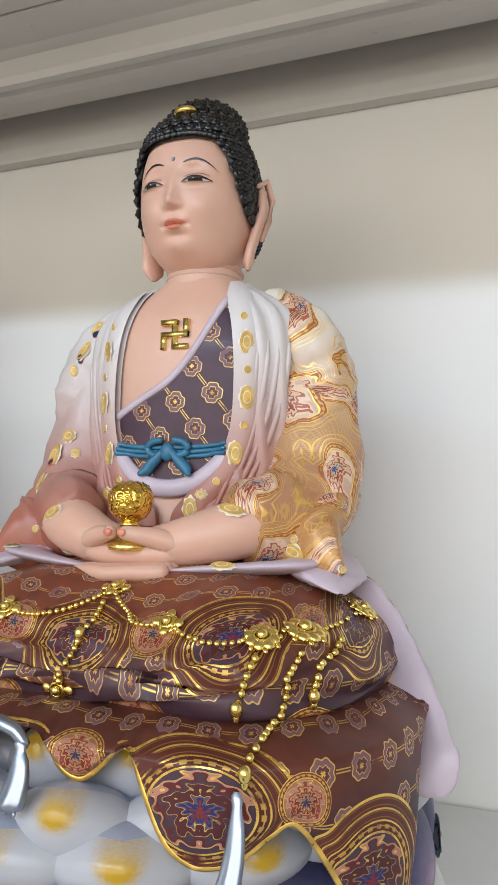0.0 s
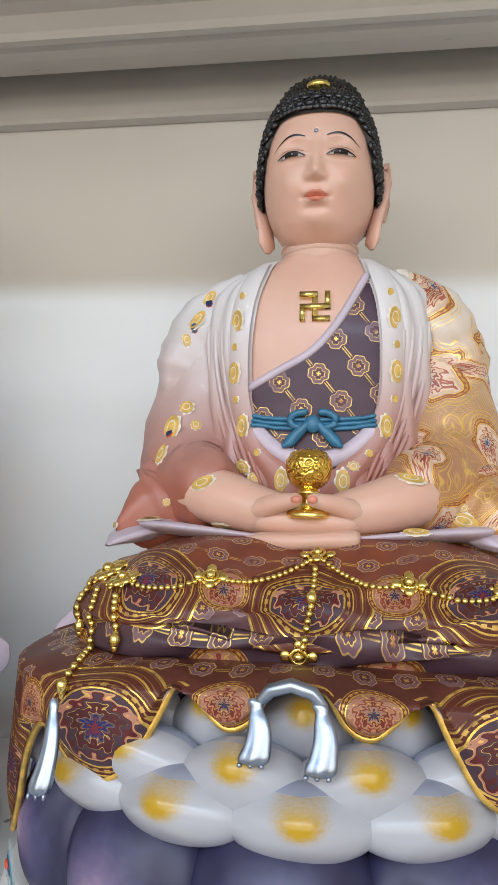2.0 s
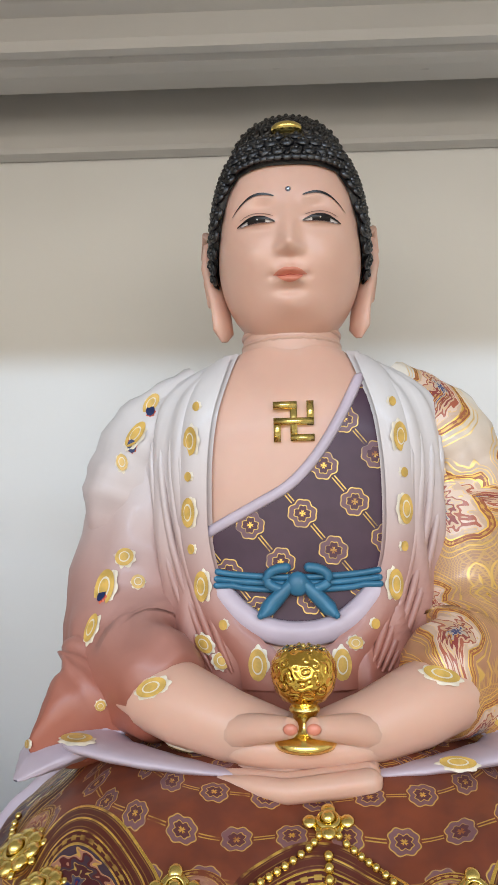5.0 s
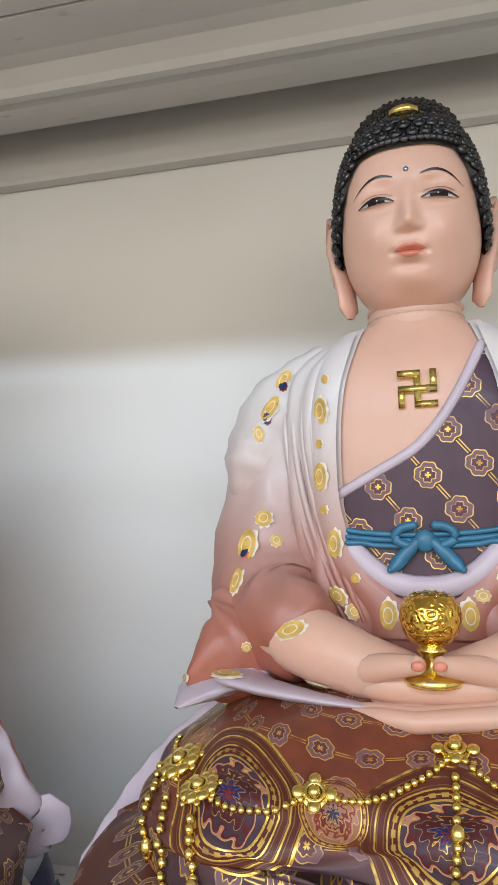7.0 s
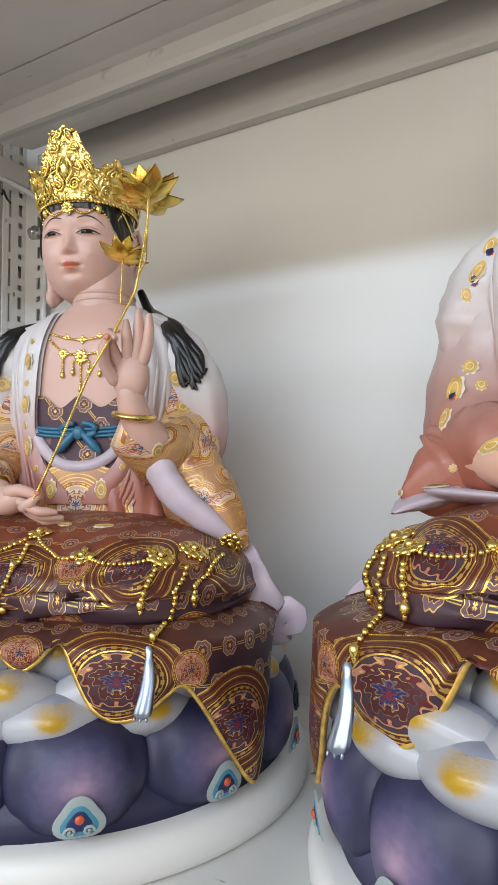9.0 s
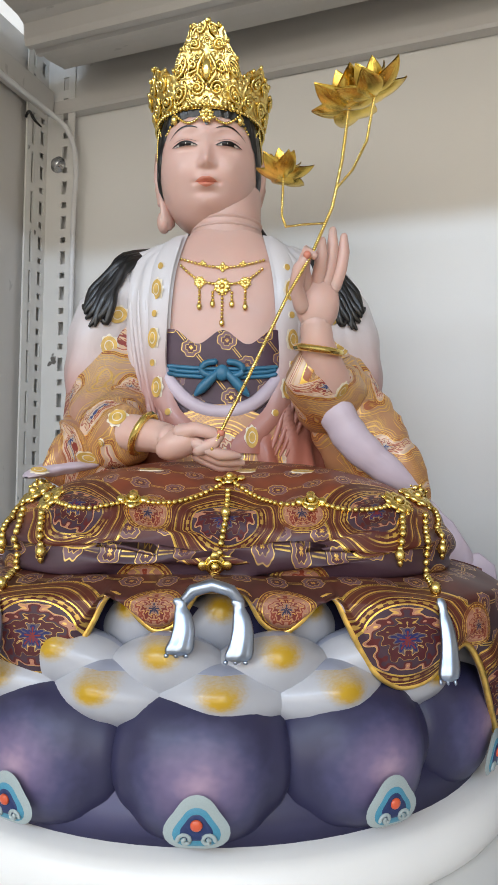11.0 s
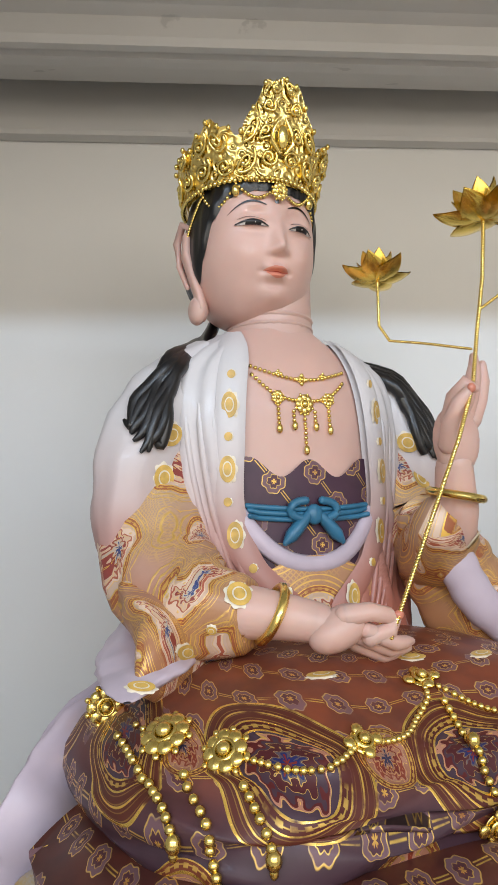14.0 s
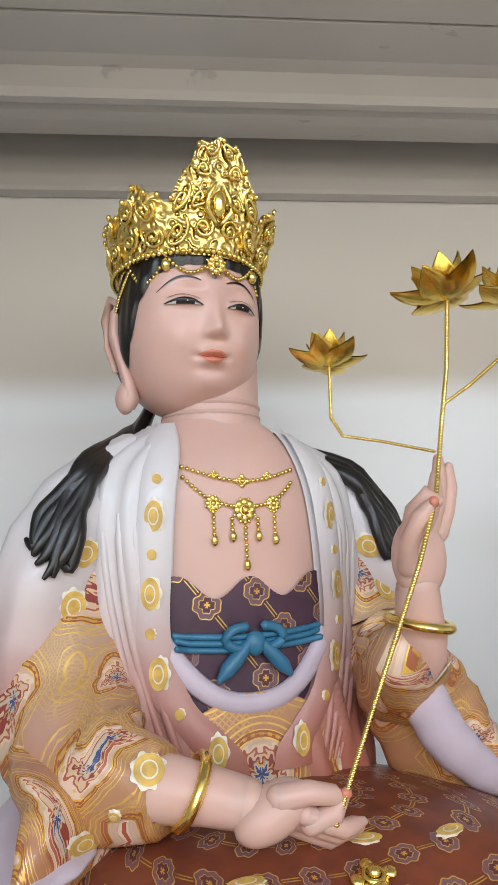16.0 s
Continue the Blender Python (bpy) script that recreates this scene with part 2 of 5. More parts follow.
def lotus_white():
    n = Net("white_lotus_glaze", 0.3, 0, 0.2)
    s = n.split(n.uv())
    p = n.objpos()
    d = n.f("SQRT", n.f("ADD", n.f("POWER", n.f("MULTIPLY", n.f("SUBTRACT", s[0], 0.5), 4.4), 2.0), n.f("POWER", n.f("MULTIPLY", n.f("SUBTRACT", s[1], 0.92), 4.2), 2.0)))
    d = n.f("ADD", d, n.f("MULTIPLY", n.f("SUBTRACT", n.noise(p, 30, 2.0), 0.5), 0.35))
    y = n.f("SUBTRACT", 1.0, n.step(d, 0.25, 0.95))
    # blue-grey foot: violet spray plus shading between petals, both in the colour
    c = n.mix(y, n.mix(n.step(s[1], 0.0, 0.5), (0.27, 0.30, 0.42), (0.46, 0.465, 0.50)), (0.50, 0.30, 0.01))
    n.b.inputs["Subsurface Weight"].default_value = 0.2
    n.b.inputs["Subsurface Radius"].default_value = (0.004, 0.004, 0.004)
    return n.done(c)


def lotus_purple():
    n = Net("violet_spray_and_highlight", 0.48, 0, 0.03)
    s = n.split(n.uv())
    p = n.objpos()
    d = n.f("SQRT", n.f("ADD", n.f("POWER", n.f("MULTIPLY", n.f("SUBTRACT", s[0], 0.5), 2.6), 2.0), n.f("POWER", n.f("MULTIPLY", n.f("SUBTRACT", s[1], 0.5), 2.4), 2.0)))
    d = n.f("ADD", d, n.f("MULTIPLY", n.f("SUBTRACT", n.noise(p, 14, 1.0), 0.5), 0.25))
    # pale centre paints in each lobe's highlight; the spray runs to navy edges
    c = n.ramp(d, [(0.0, (0.42, 0.29, 0.39)), (0.35, (0.17, 0.13, 0.235)), (0.75, (0.058, 0.056, 0.13)), (1.0, (0.028, 0.027, 0.072))])
    return n.done(c)


LAP_ROWS = ((0.0, 0.096, 0.139, 0.0235, 0.9, True), (0.048, 0.096, 0.134, 0.0135, 0.9, False), (0.048, 0.096, 0.196, 0.0165, 0.8, False))
M = {
    "wall": cream_wall(),
    "shelf": shelf_steel("white_shelf_enamel", (0.76, 0.75, 0.72), 1.0),
    "steel": shelf_steel("painted_rack_steel", (0.62, 0.60, 0.57), 0.25),
    "floor": plain("shop_floor_tile", (0.50, 0.44, 0.37), 0.35),
    "room": plain("warm_room_paint", (0.76, 0.72, 0.65), 0.7),
    "skin": plain("rose_flesh_resin", (0.70, 0.425, 0.32), 0.43, 0.06, 12, 0.03, 0, 0.05, 0.2),
    "skin_g": plain("pale_rose_flesh_resin", (0.68, 0.435, 0.365), 0.43, 0.06, 12, 0.03, 0, 0.05, 0.2),
    "black": plain("black_lacquer", (0.007, 0.0065, 0.007), 0.36, 0.3, 50, 0.1, 0, 0.15),
    "line": plain("dark_brow_paint", (0.007, 0.004, 0.004), 0.35, 0.1, 60, 0),
    "lash": plain("brown_lash_paint", (0.10, 0.035, 0.03), 0.4, 0.1, 60, 0),
    "lip_line": plain("dark_coral_lip_paint", (0.42, 0.07, 0.04), 0.35, 0.1, 60, 0),
    "eye_white": plain("eye_white_paint", (0.72, 0.66, 0.62), 0.3, 0.05, 60, 0),
    "lip": plain("coral_lip_paint", (0.66, 0.23, 0.15), 0.32, 0.12, 90, 0.02, 0, 0.3),
    "robe": robe("white_to_rose_robe", 0.245, 0.43, (0.66, 0.625, 0.615), (0.38, 0.120, 0.075)),
    "robe_g": robe("white_to_rose_robe_low", 0.215, 0.37, (0.66, 0.63, 0.635), (0.40, 0.13, 0.085)),
    "sleeve": robe_orn("roundel_robe", 0.245, 0.43, (0.78, 0.72, 0.62), (0.36, 0.12, 0.07), (0.068, 0.062), 0.0235, 1.0),
    "sleeve_g": robe_orn("roundel_robe_low", 0.215, 0.37, (0.80, 0.76, 0.70), (0.38, 0.14, 0.08), (0.064, 0.058), 0.0225, 1.0),
    "lilac": plain("pale_lilac_lining", (0.56, 0.47, 0.54), 0.38, 0.10, 18, 0.03),
    "lap": brocade("rust_violet_brocade", (0.225, 0.055, 0.024), (0.064, 0.031, 0.044), 0.188, 0.232, LAP_ROWS),
    "lap_g": brocade("rust_violet_brocade_low", (0.225, 0.055, 0.024), (0.064, 0.031, 0.044), 0.168, 0.212, LAP_ROWS),
    "hem": brocade("violet_hem_brocade", (0.12, 0.030, 0.018), (0.042, 0.019, 0.028), 0.13, 0.168, ((0.102, 0, 0.050, 0.0245, 0.74, True), (0.036, 0, 0.034, 0.0135, 0.8, False), (0.188, 0, 0.088, 0.027, 0.9, True), (0.150, 0, 0.045, 0.013, 1.0, False))),
    "inner": brocade("violet_inner_brocade", (0.070, 0.033, 0.055), (0.070, 0.033, 0.055), 0.2, 0.4, (), 38.0, 0.9),
    "bow": plain("blue_sash_paint", (0.035, 0.16, 0.27), 0.38, 0.18, 60, 0.08),
    "gold": gold_metal("bright_gold_plate", rough=0.2),
    "cup": gold_metal("engraved_gold_plate", (0.95, 0.62, 0.12), 0.13, 0.5, 230),
    "crown": gold_metal("embossed_gold_plate", (1.0, 0.78, 0.27), 0.26, 0.9, 190),
    "petal_gold": gold_metal("amber_gold_leaf", (1.0, 0.70, 0.14), 0.24),
    "silver": plain("silver_tassel", (0.36, 0.42, 0.53), 0.32, 0.12, 2.5, 0, 1.0),
    "lotus": lotus_white(),
    "violet": lotus_purple(),
    "plate": plain("white_base_glaze", (0.80, 0.79, 0.77), 0.32, 0.03, 8, 0.04),
    "blue_orn": plain("teal_scroll_paint", (0.06, 0.25, 0.36), 0.4, 0.2, 90, 0.05),
    "grey_orn": plain("pale_scroll_paint", (0.34, 0.40, 0.40), 0.4, 0.1, 90, 0.05),
    "navy_orn": plain("navy_scroll_paint", (0.015, 0.03, 0.11), 0.4, 0.2, 90, 0.05),
    "red_orn": plain("orange_bead_paint", (0.62, 0.09, 0.03), 0.3, 0.1, 90, 0, 0, 0.4),
    "ochre": plain("ochre_gold_paint", (0.66, 0.42, 0.10), 0.35, 0.2, 140, 0.2),
    "cream_paint": plain("cream_outline_paint", (0.80, 0.72, 0.58), 0.4, 0.1, 140, 0.1),
    "plastic": plain("white_cable_plastic", (0.70, 0.70, 0.70), 0.4, 0.06, 40, 0.03),
    "chrome": gold_metal("zinc_bolt", (0.65, 0.66, 0.68), 0.25),
    "edge_gold": plain("gold_edge_paint", (0.78, 0.50, 0.12), 0.3, 0.25, 120, 0.1, 0.7),
    "lamp": None,
}
lampmat = Net("lamp_diffuser", 0.4)
lampmat.b.inputs["Emission Color"].default_value = (0.8, 0.88, 1, 1)
lampmat.b.inputs["Emission Strength"].default_value = 2.0
M["lamp"] = lampmat.done((0.8, 0.8, 0.8))


# ---- mesh helpers ----
class Shape:
    """Collects grids, tubes and solids into one mesh with several materials and a UV map in metres."""
    def __init__(self):
        self.v, self.f, self.m, self.u, self.mats = [], [], [], [], []
        self.ripple = 0.0

    def mat(self, key):
        if key not in self.mats:
            self.mats.append(key)
        return self.mats.index(key)

    def grid(self, fn, nu, nv, key, wrap=False, flip=False):
        """fn(s, t) gives x, y, z, u, v for s, t from 0 to 1."""
        k, base, uv = self.mat(key), len(self.v), {}
        cols = nu if wrap else nu + 1
        for j in range(nv + 1):
            for i in range(nu + 1):
                x, y, z, a, b = fn(i / nu, j / nv)
                uv[i, j] = (a, b)
                if i < cols:
                    self.v.append((x, y, z))
        for j in range(nv):
            for i in range(nu):
                c = [(i, j), (i + 1, j), (i + 1, j + 1), (i, j + 1)]
                if flip:
                    c.reverse()
                self.f.append([base + q * cols + p % cols for p, q in c])
                self.m.append(k)
                self.u.append([uv[e] for e in c])

    def tube(self, path, radii, key, n=12, flat=1.0, side=None, caps=True):
        """A tube along points; radii per point; flat squeezes it across 'side'."""
        pts = [Vector(p) for p in path]
        tot = len(pts) - 1
        frames = []
        ref = Vector(side) if side else Vector((0.13, 0.21, 0.97))
        for i, p in enumerate(pts):
            d = (pts[min(i + 1, tot)] - pts[max(i - 1, 0)]).normalized()
            a = d.cross(ref).normalized()
            frames.append((a, a.cross(d).normalized()))
        lens = [0]
        for i in range(tot):
            lens.append(lens[-1] + (pts[i + 1] - pts[i]).length)

        def fn(s, t):
            q = t * tot
            i = min(int(q), tot - 1)
            w = q - i
            p = pts[i].lerp(pts[i + 1], w)
            r = radii[i] * (1 - w) + radii[i + 1] * w
            a, b = frames[i][0].lerp(frames[i + 1][0], w), frames[i][1].lerp(frames[i + 1][1], w)
            g = 2 * math.pi * s
            r *= 1 + self.ripple * (math.sin(5 * g + 9 * t) + 0.6 * math.sin(9 * g - 5 * t))
            o = p + a * (r * math.cos(g)) + b * (r * flat * math.sin(g))
            return (*o, s * 6.28 * r, lens[i] * (1 - w) + lens[i + 1] * w)
        self.grid(fn, n, tot, key, True, True)
        if caps:
            for i in (0, tot):
                self.ball(pts[i], (radii[i] * 0.98, radii[i] * 0.98, radii[i] * 0.98 * (flat if abs(flat - 1) < 0.5 else flat)), key, n, max(4, n // 2)) if flat == 1.0 else None

    def ball(self, c, r, key, nu=16, nv=10, turn=None):
        """An ellipsoid."""
        rot = turn or Matrix.Identity(3)

        def fn(s, t):
            a, b = 2 * math.pi * s, math.pi * (0.001 + 0.998 * t)
            o = rot @ Vector((r[0] * math.sin(b) * math.cos(a), r[1] * math.sin(b) * math.sin(a), r[2] * math.cos(b)))
            return (c[0] + o[0], c[1] + o[1], c[2] + o[2], s, t)
        self.grid(fn, nu, nv, key, True, True)

    def box(self, lo, hi, key):
        k, b = self.mat(key), len(self.v)
        for z in (lo[2], hi[2]):
            for y in (lo[1], hi[1]):
                for x in (lo[0], hi[0]):
                    self.v.append((x, y, z))
        for q in ((0, 2, 3, 1), (4, 5, 7, 6), (0, 1, 5, 4), (2, 6, 7, 3), (0, 4, 6, 2), (1, 3, 7, 5)):
            self.f.append([b + i for i in q])
            self.m.append(k)
            self.u.append([(0, 0), (1, 0), (1, 1), (0, 1)])

    def torus(self, c, R, r, key, n=20, k=8, turn=None, sx=1.0):
        rot = turn or Matrix.Identity(3)

        def fn(s, t):
            a, b = 2 * math.pi * s, 2 * math.pi * t
            o = rot @ Vector(((R + r * math.cos(b)) * math.cos(a) * sx, (R + r * math.cos(b)) * math.sin(a), r * math.sin(b)))
            return (c[0] + o[0], c[1] + o[1], c[2] + o[2], s, t)
        self.grid(fn, n, k, key, True)

    def lathe(self, profile, key, n=48, c=(0, 0, 0), seg=1):
        tot = len(profile) - 1

        def fn(s, t):
            q = t * tot
            i = min(int(q), tot - 1)
            w = q - i
            r = profile[i][0] * (1 - w) + profile[i + 1][0] * w
            z = profile[i][1] * (1 - w) + profile[i + 1][1] * w
            a = 2 * math.pi * s
            return (c[0] + r * math.cos(a), c[1] + r * math.sin(a), c[2] + z, s, t)
        self.grid(fn, n, tot * seg, key, True)

    def extrude_x(self, profile, x0, x1, key):
        """A closed y-z outline drawn out along x."""
        k, b, n = self.mat(key), len(self.v), len(profile)
        for x in (x0, x1):
            self.v += [(x, y, z) for y, z in profile]
        for i in range(n):
            j = (i + 1) % n
            self.f.append([b + i, b + j, b + n + j, b + n + i])
            self.m.append(k)
            self.u.append([(0, 0), (1, 0), (1, 1), (0, 1)])
        for q in (list(range(n)), list(range(2 * n - 1, n - 1, -1))):
            self.f.append([b + i for i in q])
            self.m.append(k)
            self.u.append([(0, 0)] * n)

    def mesh(self, name, smooth=True):
        me = bpy.data.meshes.new(name)
        me.from_pydata(self.v, [], self.f)
        for key in self.mats:
            me.materials.append(M[key])
        me.polygons.foreach_set("material_index", self.m)
        me.polygons.foreach_set("use_smooth", [smooth] * len(self.f))
        lay = me.uv_layers.new(name="UVMap")
        flat = [c for face in self.u for p in face for c in p]
        lay.data.foreach_set("uv", flat)
        me.update()
        bm = bmesh.new()
        bm.from_mesh(me)
        bmesh.ops.recalc_face_normals(bm, faces=bm.faces)
        bm.to_mesh(me)
        bm.free()
        return me

    def make(self, name, parent=None, label="", smooth=True, at=None):
        ob = new(name, self.mesh(name, smooth))
        if parent:
            ob.parent = parent
        if at is not None:
            ob.matrix_basis = at
        if label:
            tagged(ob, label)
        return ob


def soften(ob, width=0.002, seg=2):
    b = ob.modifiers.new("soft_edges", "BEVEL")
    b.width, b.segments, b.limit_method = width, seg, "ANGLE"
    return ob


def structure(ob, label="", category=""):
    return tagged(ob, label, category, kind="structure")


# ---- the rack bay and the room round it ----
WALL = 0.70
s = Shape()
s.box((-3.4, WALL, 0), (3.4, WALL + 0.12, 2.7), "wall")
structure(s.make("wall_north", smooth=False), "cream painted plaster wall behind the display shelf", "wall")
for name, lo, hi, key, lab in (
        ("floor", (-3.4, -3.6, -0.1), (3.4, WALL + 0.12, 0), "floor", "warm tiled shop floor"),
        ("ceiling", (-3.4, -3.6, 2.7), (3.4, WALL + 0.12, 2.8), "room", "plain painted shop ceiling"),
        ("wall_south", (-3.4, -3.72, 0), (3.4, -3.6, 2.7), "room", "plain warm painted shop wall"),
        ("wall_west", (-3.52, -3.6, 0), (-3.4, WALL, 2.7), "room", "plain warm painted side wall"),
        ("wall_east", (3.4, -3.6, 0), (3.52, WALL, 2.7), "room", "plain warm painted side wall")):
    s = Shape()
    s.box(lo, hi, key)
    structure(s.make(name, smooth=False), lab, name.split("_")[0])

# lower shelf board with folded front edge
XL, XR, YF = -1.045, 0.75, 0.02
s = Shape()
s.extrude_x([(WALL - 0.004, S), (YF, S), (YF, S - 0.04), (YF + 0.012, S - 0.04), (YF + 0.012, S - 0.018), (WALL - 0.004, S - 0.018)], XL, XR, "shelf")
structure(soften(s.make("shelf_board", smooth=False), 0.0015), "glossy white enamelled shelf board with small scuffs", "shelf")

# upper shelf seen from below: back lip, panel, ridged beam and a second panel
U = S + 0.698
s = Shape()
s.extrude_x([(WALL - 0.002, U), (WALL - 0.016, U), (WALL - 0.018, U + 0.004), (WALL - 0.018, U + 0.017), (WALL - 0.012, U + 0.020), (WALL - 0.012, U + 0.088), (0.655, U + 0.0905), (0.655, U + 0.096), (WALL - 0.002, U + 0.096)], XL, XR, "steel")
structure(s.make("back_rail", smooth=False), "pale painted steel rail under the upper shelf", "rail")
s = Shape()
prof = [(0.662, U + 0.09), (0.660, U + 0.046), (0.654, U + 0.040), (0.62, U + 0.032), (0.606, U + 0.031), (0.603, U + 0.026), (0.596, U + 0.025), (0.593, U + 0.029), (0.588, U + 0.029),
        (0.585, U + 0.024), (0.576, U + 0.023), (0.573, U + 0.030), (0.571, U + 0.048), (0.56, U + 0.052), (0.52, U + 0.053)]
prof += [(0.52, U + 0.09)]
s.extrude_x(prof, XL + 0.05, XR, "steel")
structure(s.make("shelf_beam", smooth=False), "ridged painted steel beam below the upper shelf", "beam")
s = Shape()
s.box((XL, 0.0, U + 0.054), (XR, 0.519, U + 0.094), "steel")
structure(soften(s.make("upper_shelf", smooth=False), 0.002), "pale grey steel upper shelf with a dark seam", "shelf")
# added sheet that closes the bay's end and darkens the view past the post
s = Shape()
s.box((XL - 0.012, 0.02, S - 0.04), (XL - 0.006, WALL - 0.002, U + 0.09), "steel")
structure(s.make("end_shade_panel", smooth=False), "added pale grey sheet that closes and darkens the rack end", "panel")
# side rail along the left end
s = Shape()
s.box((XL - 0.002, 0.03, U), (XL + 0.016, WALL - 0.02, U + 0.03), "steel")
structure(soften(s.make("side_rail", smooth=False)), "painted steel rail at the shelf end", "rail")


# ---- lotus seat ----
def lerp_list(tab, x):
    for (a, p), (b, q) in zip(tab, tab[1:]):
        if x <= b:
            w = max(0.0, (x - a) / (b - a))
            w = w * w * (3 - 2 * w)
            return p + (q - p) * w
    return tab[-1][1]


def smooth_at(tab, x):
    """A smooth curve through (x, value) pairs."""
    n = len(tab) - 1
    i = 0
    while i < n - 1 and x > tab[i + 1][0]:
        i += 1
    h = tab[i + 1][0] - tab[i][0]
    w = max(0.0, min(1.0, (x - tab[i][0]) / h))

    def slope(k):
        a, b = max(k - 1, 0), min(k + 1, n)
        return (tab[b][1] - tab[a][1]) / (tab[b][0] - tab[a][0])
    m0, m1, p0, p1 = slope(i) * h, slope(i + 1) * h, tab[i][1], tab[i + 1][1]
    return p0 * (2 * w ** 3 - 3 * w * w + 1) + m0 * (w ** 3 - 2 * w * w + w) + p1 * (3 * w * w - 2 * w ** 3) + m1 * (w ** 3 - w * w)


def gauss(x, c, w):
    return math.exp(-((x - c) / w) ** 2)


def petal_mesh(kind):
    """One plump lotus petal bulging to -y, unit width and height, with a blunt point at the top or a pinched foot."""
    s = Shape()

    def white(a, b):
        az, el = 2 * math.pi * (a - 0.5), math.pi * (b - 0.5) * 0.998
        ce, se = math.cos(el), math.sin(el)
        x = 0.5 * math.sin(az) * ce ** 0.85
        z = 0.5 + 0.5 * math.copysign(abs(se) ** 0.9, se)
        y = -0.5 * math.cos(az) * ce ** 0.8
        z += 0.07 * gauss(x, 0, 0.17) * max(0, se) - 0.16 * (2 * abs(x)) ** 2 * (0.4 + 0.6 * max(0, se))
        y -= 0.30 * max(0, z - 0.35) * gauss(x, 0, 0.3)
        return (x, y, z, x + 0.5, z if math.cos(az) > -0.2 else 0.2)

    def violet(a, b):
        az, el = 2 * math.pi * (a - 0.5), math.pi * (b - 0.5) * 0.998
        ce, se = math.cos(el), math.sin(el)
        x = 0.5 * math.sin(az) * ce ** 0.55
        z = 0.5 + 0.5 * se
        y = -0.5 * math.cos(az) * ce ** 0.6
        x *= 1 - 0.22 * max(0, 0.5 - z)
        y += 0.05 * gauss(abs(x), 0.36, 0.05) + 0.10 * max(0, z - 0.6)
        return (x, y, z, x + 0.5, z)
    if kind == "lotus":
        s.grid(white, 40, 24, "lotus", True)
    else:
        s.grid(violet, 44, 24, "violet", True)
    return s.mesh(kind + "_petal")


WHITE = petal_mesh("lotus")
VIOLET = petal_mesh("violet")


def ornament_mesh():
    """Raised cloud-scroll badge: pale rim, teal field, navy scrolls and an orange bead."""
    s = Shape()

    def outline(g):
        return 1.0 + 0.13 * math.cos(3 * g) - 0.05 * math.cos(g)
    for k, (sc, key, h) in enumerate(((1.0, "grey_orn", 0.12), (0.84, "blue_orn", 0.17), (0.64, "navy_orn", 0.21))):
        def fn(a, b):
            g = 2 * math.pi * a
            r = sc * outline(g) * (b if b < 0.8 else 0.8 + (b - 0.8))
            return (r * math.sin(g), -h * (1 - b ** 6), r * math.cos(g) - (0.1 if k else 0), a, b)
        s.grid(fn, 30, 6, key, True)
    s.ball((0, -0.24, 0.05), (0.2, 0.14, 0.22), "red_orn", 12, 8)
    for sx in (-1, 1):
        pts = [(sx * (0.36 + 0.24 * (1 - q) * math.cos(q * 8.5)), -0.2, -0.52 + 0.26 * (1 - q) * math.sin(q * 8.5)) for q in [i / 14 for i in range(13)]]
        s.tube(pts, [0.075] * len(pts), "grey_orn", 6)
    return s.mesh("cloud_badge")


BADGE = ornament_mesh()


def put(name, me, parent, m, label=""):
    ob = new(name, me)
    ob.parent = parent
    ob.matrix_basis = m
    if label:
        tagged(ob, label)
    return ob


def lotus_seat(at, r, hz, label):
    """Round white plinth, ring of violet petals with badges, two rings of white petals. hz scales its height."""
    top = new("lotus_pedestal")
    top.matrix_basis = at
    tagged(top, label, "pedestal", "lotus pedestals")
    s = Shape()
    s.lathe([(0.0, 0.0), (r - 0.003, 0), (r, 0.002), (r + 0.001, 0.014), (r - 0.002, 0.023), (r - 0.007, 0.027), (r - 0.03, 0.0285), (0, 0.0285)], "plate", 96)
    s.make("plinth", top, "smooth white glazed plinth")
    s = Shape()
    s.lathe([(0.0, 0.0275), (r - 0.018, 0.0275), (r - 0.026, 0.04), (r - 0.034, 0.07 * hz), (r - 0.042, 0.094 * hz), (r - 0.06, 0.1 * hz), (r - 0.065, 0.15 * hz), (0, 0.155 * hz)], "violet", 80)
    s.make("core", top, "violet blue core between the petals")
    n = 13
    for i in range(n):
        g = 2 * math.pi * i / n
        w = 2 * math.pi * (r - 0.03) / n
        m = Matrix.Rotation(g, 4, "Z") @ Matrix.Translation((0, -(r - 0.040), 0.024)) @ Matrix.Diagonal((w * 1.10, 0.066, 0.082 * hz, 1))
        put("violet_petal", VIOLET, top, m)
        b = Matrix.Rotation(g, 4, "Z") @ Matrix.Translation((0, -(r - 0.0045), 0.046)) @ Matrix.Rotation(radians(6), 4, "X") @ Matrix.Diagonal((0.0150, 0.011, 0.0130, 1))
        put("cloud_badge", BADGE, top, b, "teal and navy scroll badge with orange bead")
    low = -0.018 * (1 - hz) * 10
    for rr, z, hh, off, lean, wide in ((0.163, 0.096, 0.034, 3, 24, 0.074), (0.157, 0.103, 0.040, 13, 12, 0.070), (0.130, 0.113, 0.046, 3, 4, 0.060)):
        for i in range(18):
            g = radians(20 * i + off)
            m = Matrix.Rotation(g, 4, "Z") @ Matrix.Translation((0, -rr, z + low)) @ Matrix.Rotation(radians(lean), 4, "X") @ Matrix.Diagonal((wide, 0.040, hh, 1))
            put("white_petal", WHITE, top, m)
    return top


# ---- seated figures ----
def super_ring(a, g, p=0.75):
    sn, cs = math.sin(g), math.cos(g)
    return math.copysign(abs(sn) ** p, sn) * a, math.copysign(abs(cs) ** p, cs)


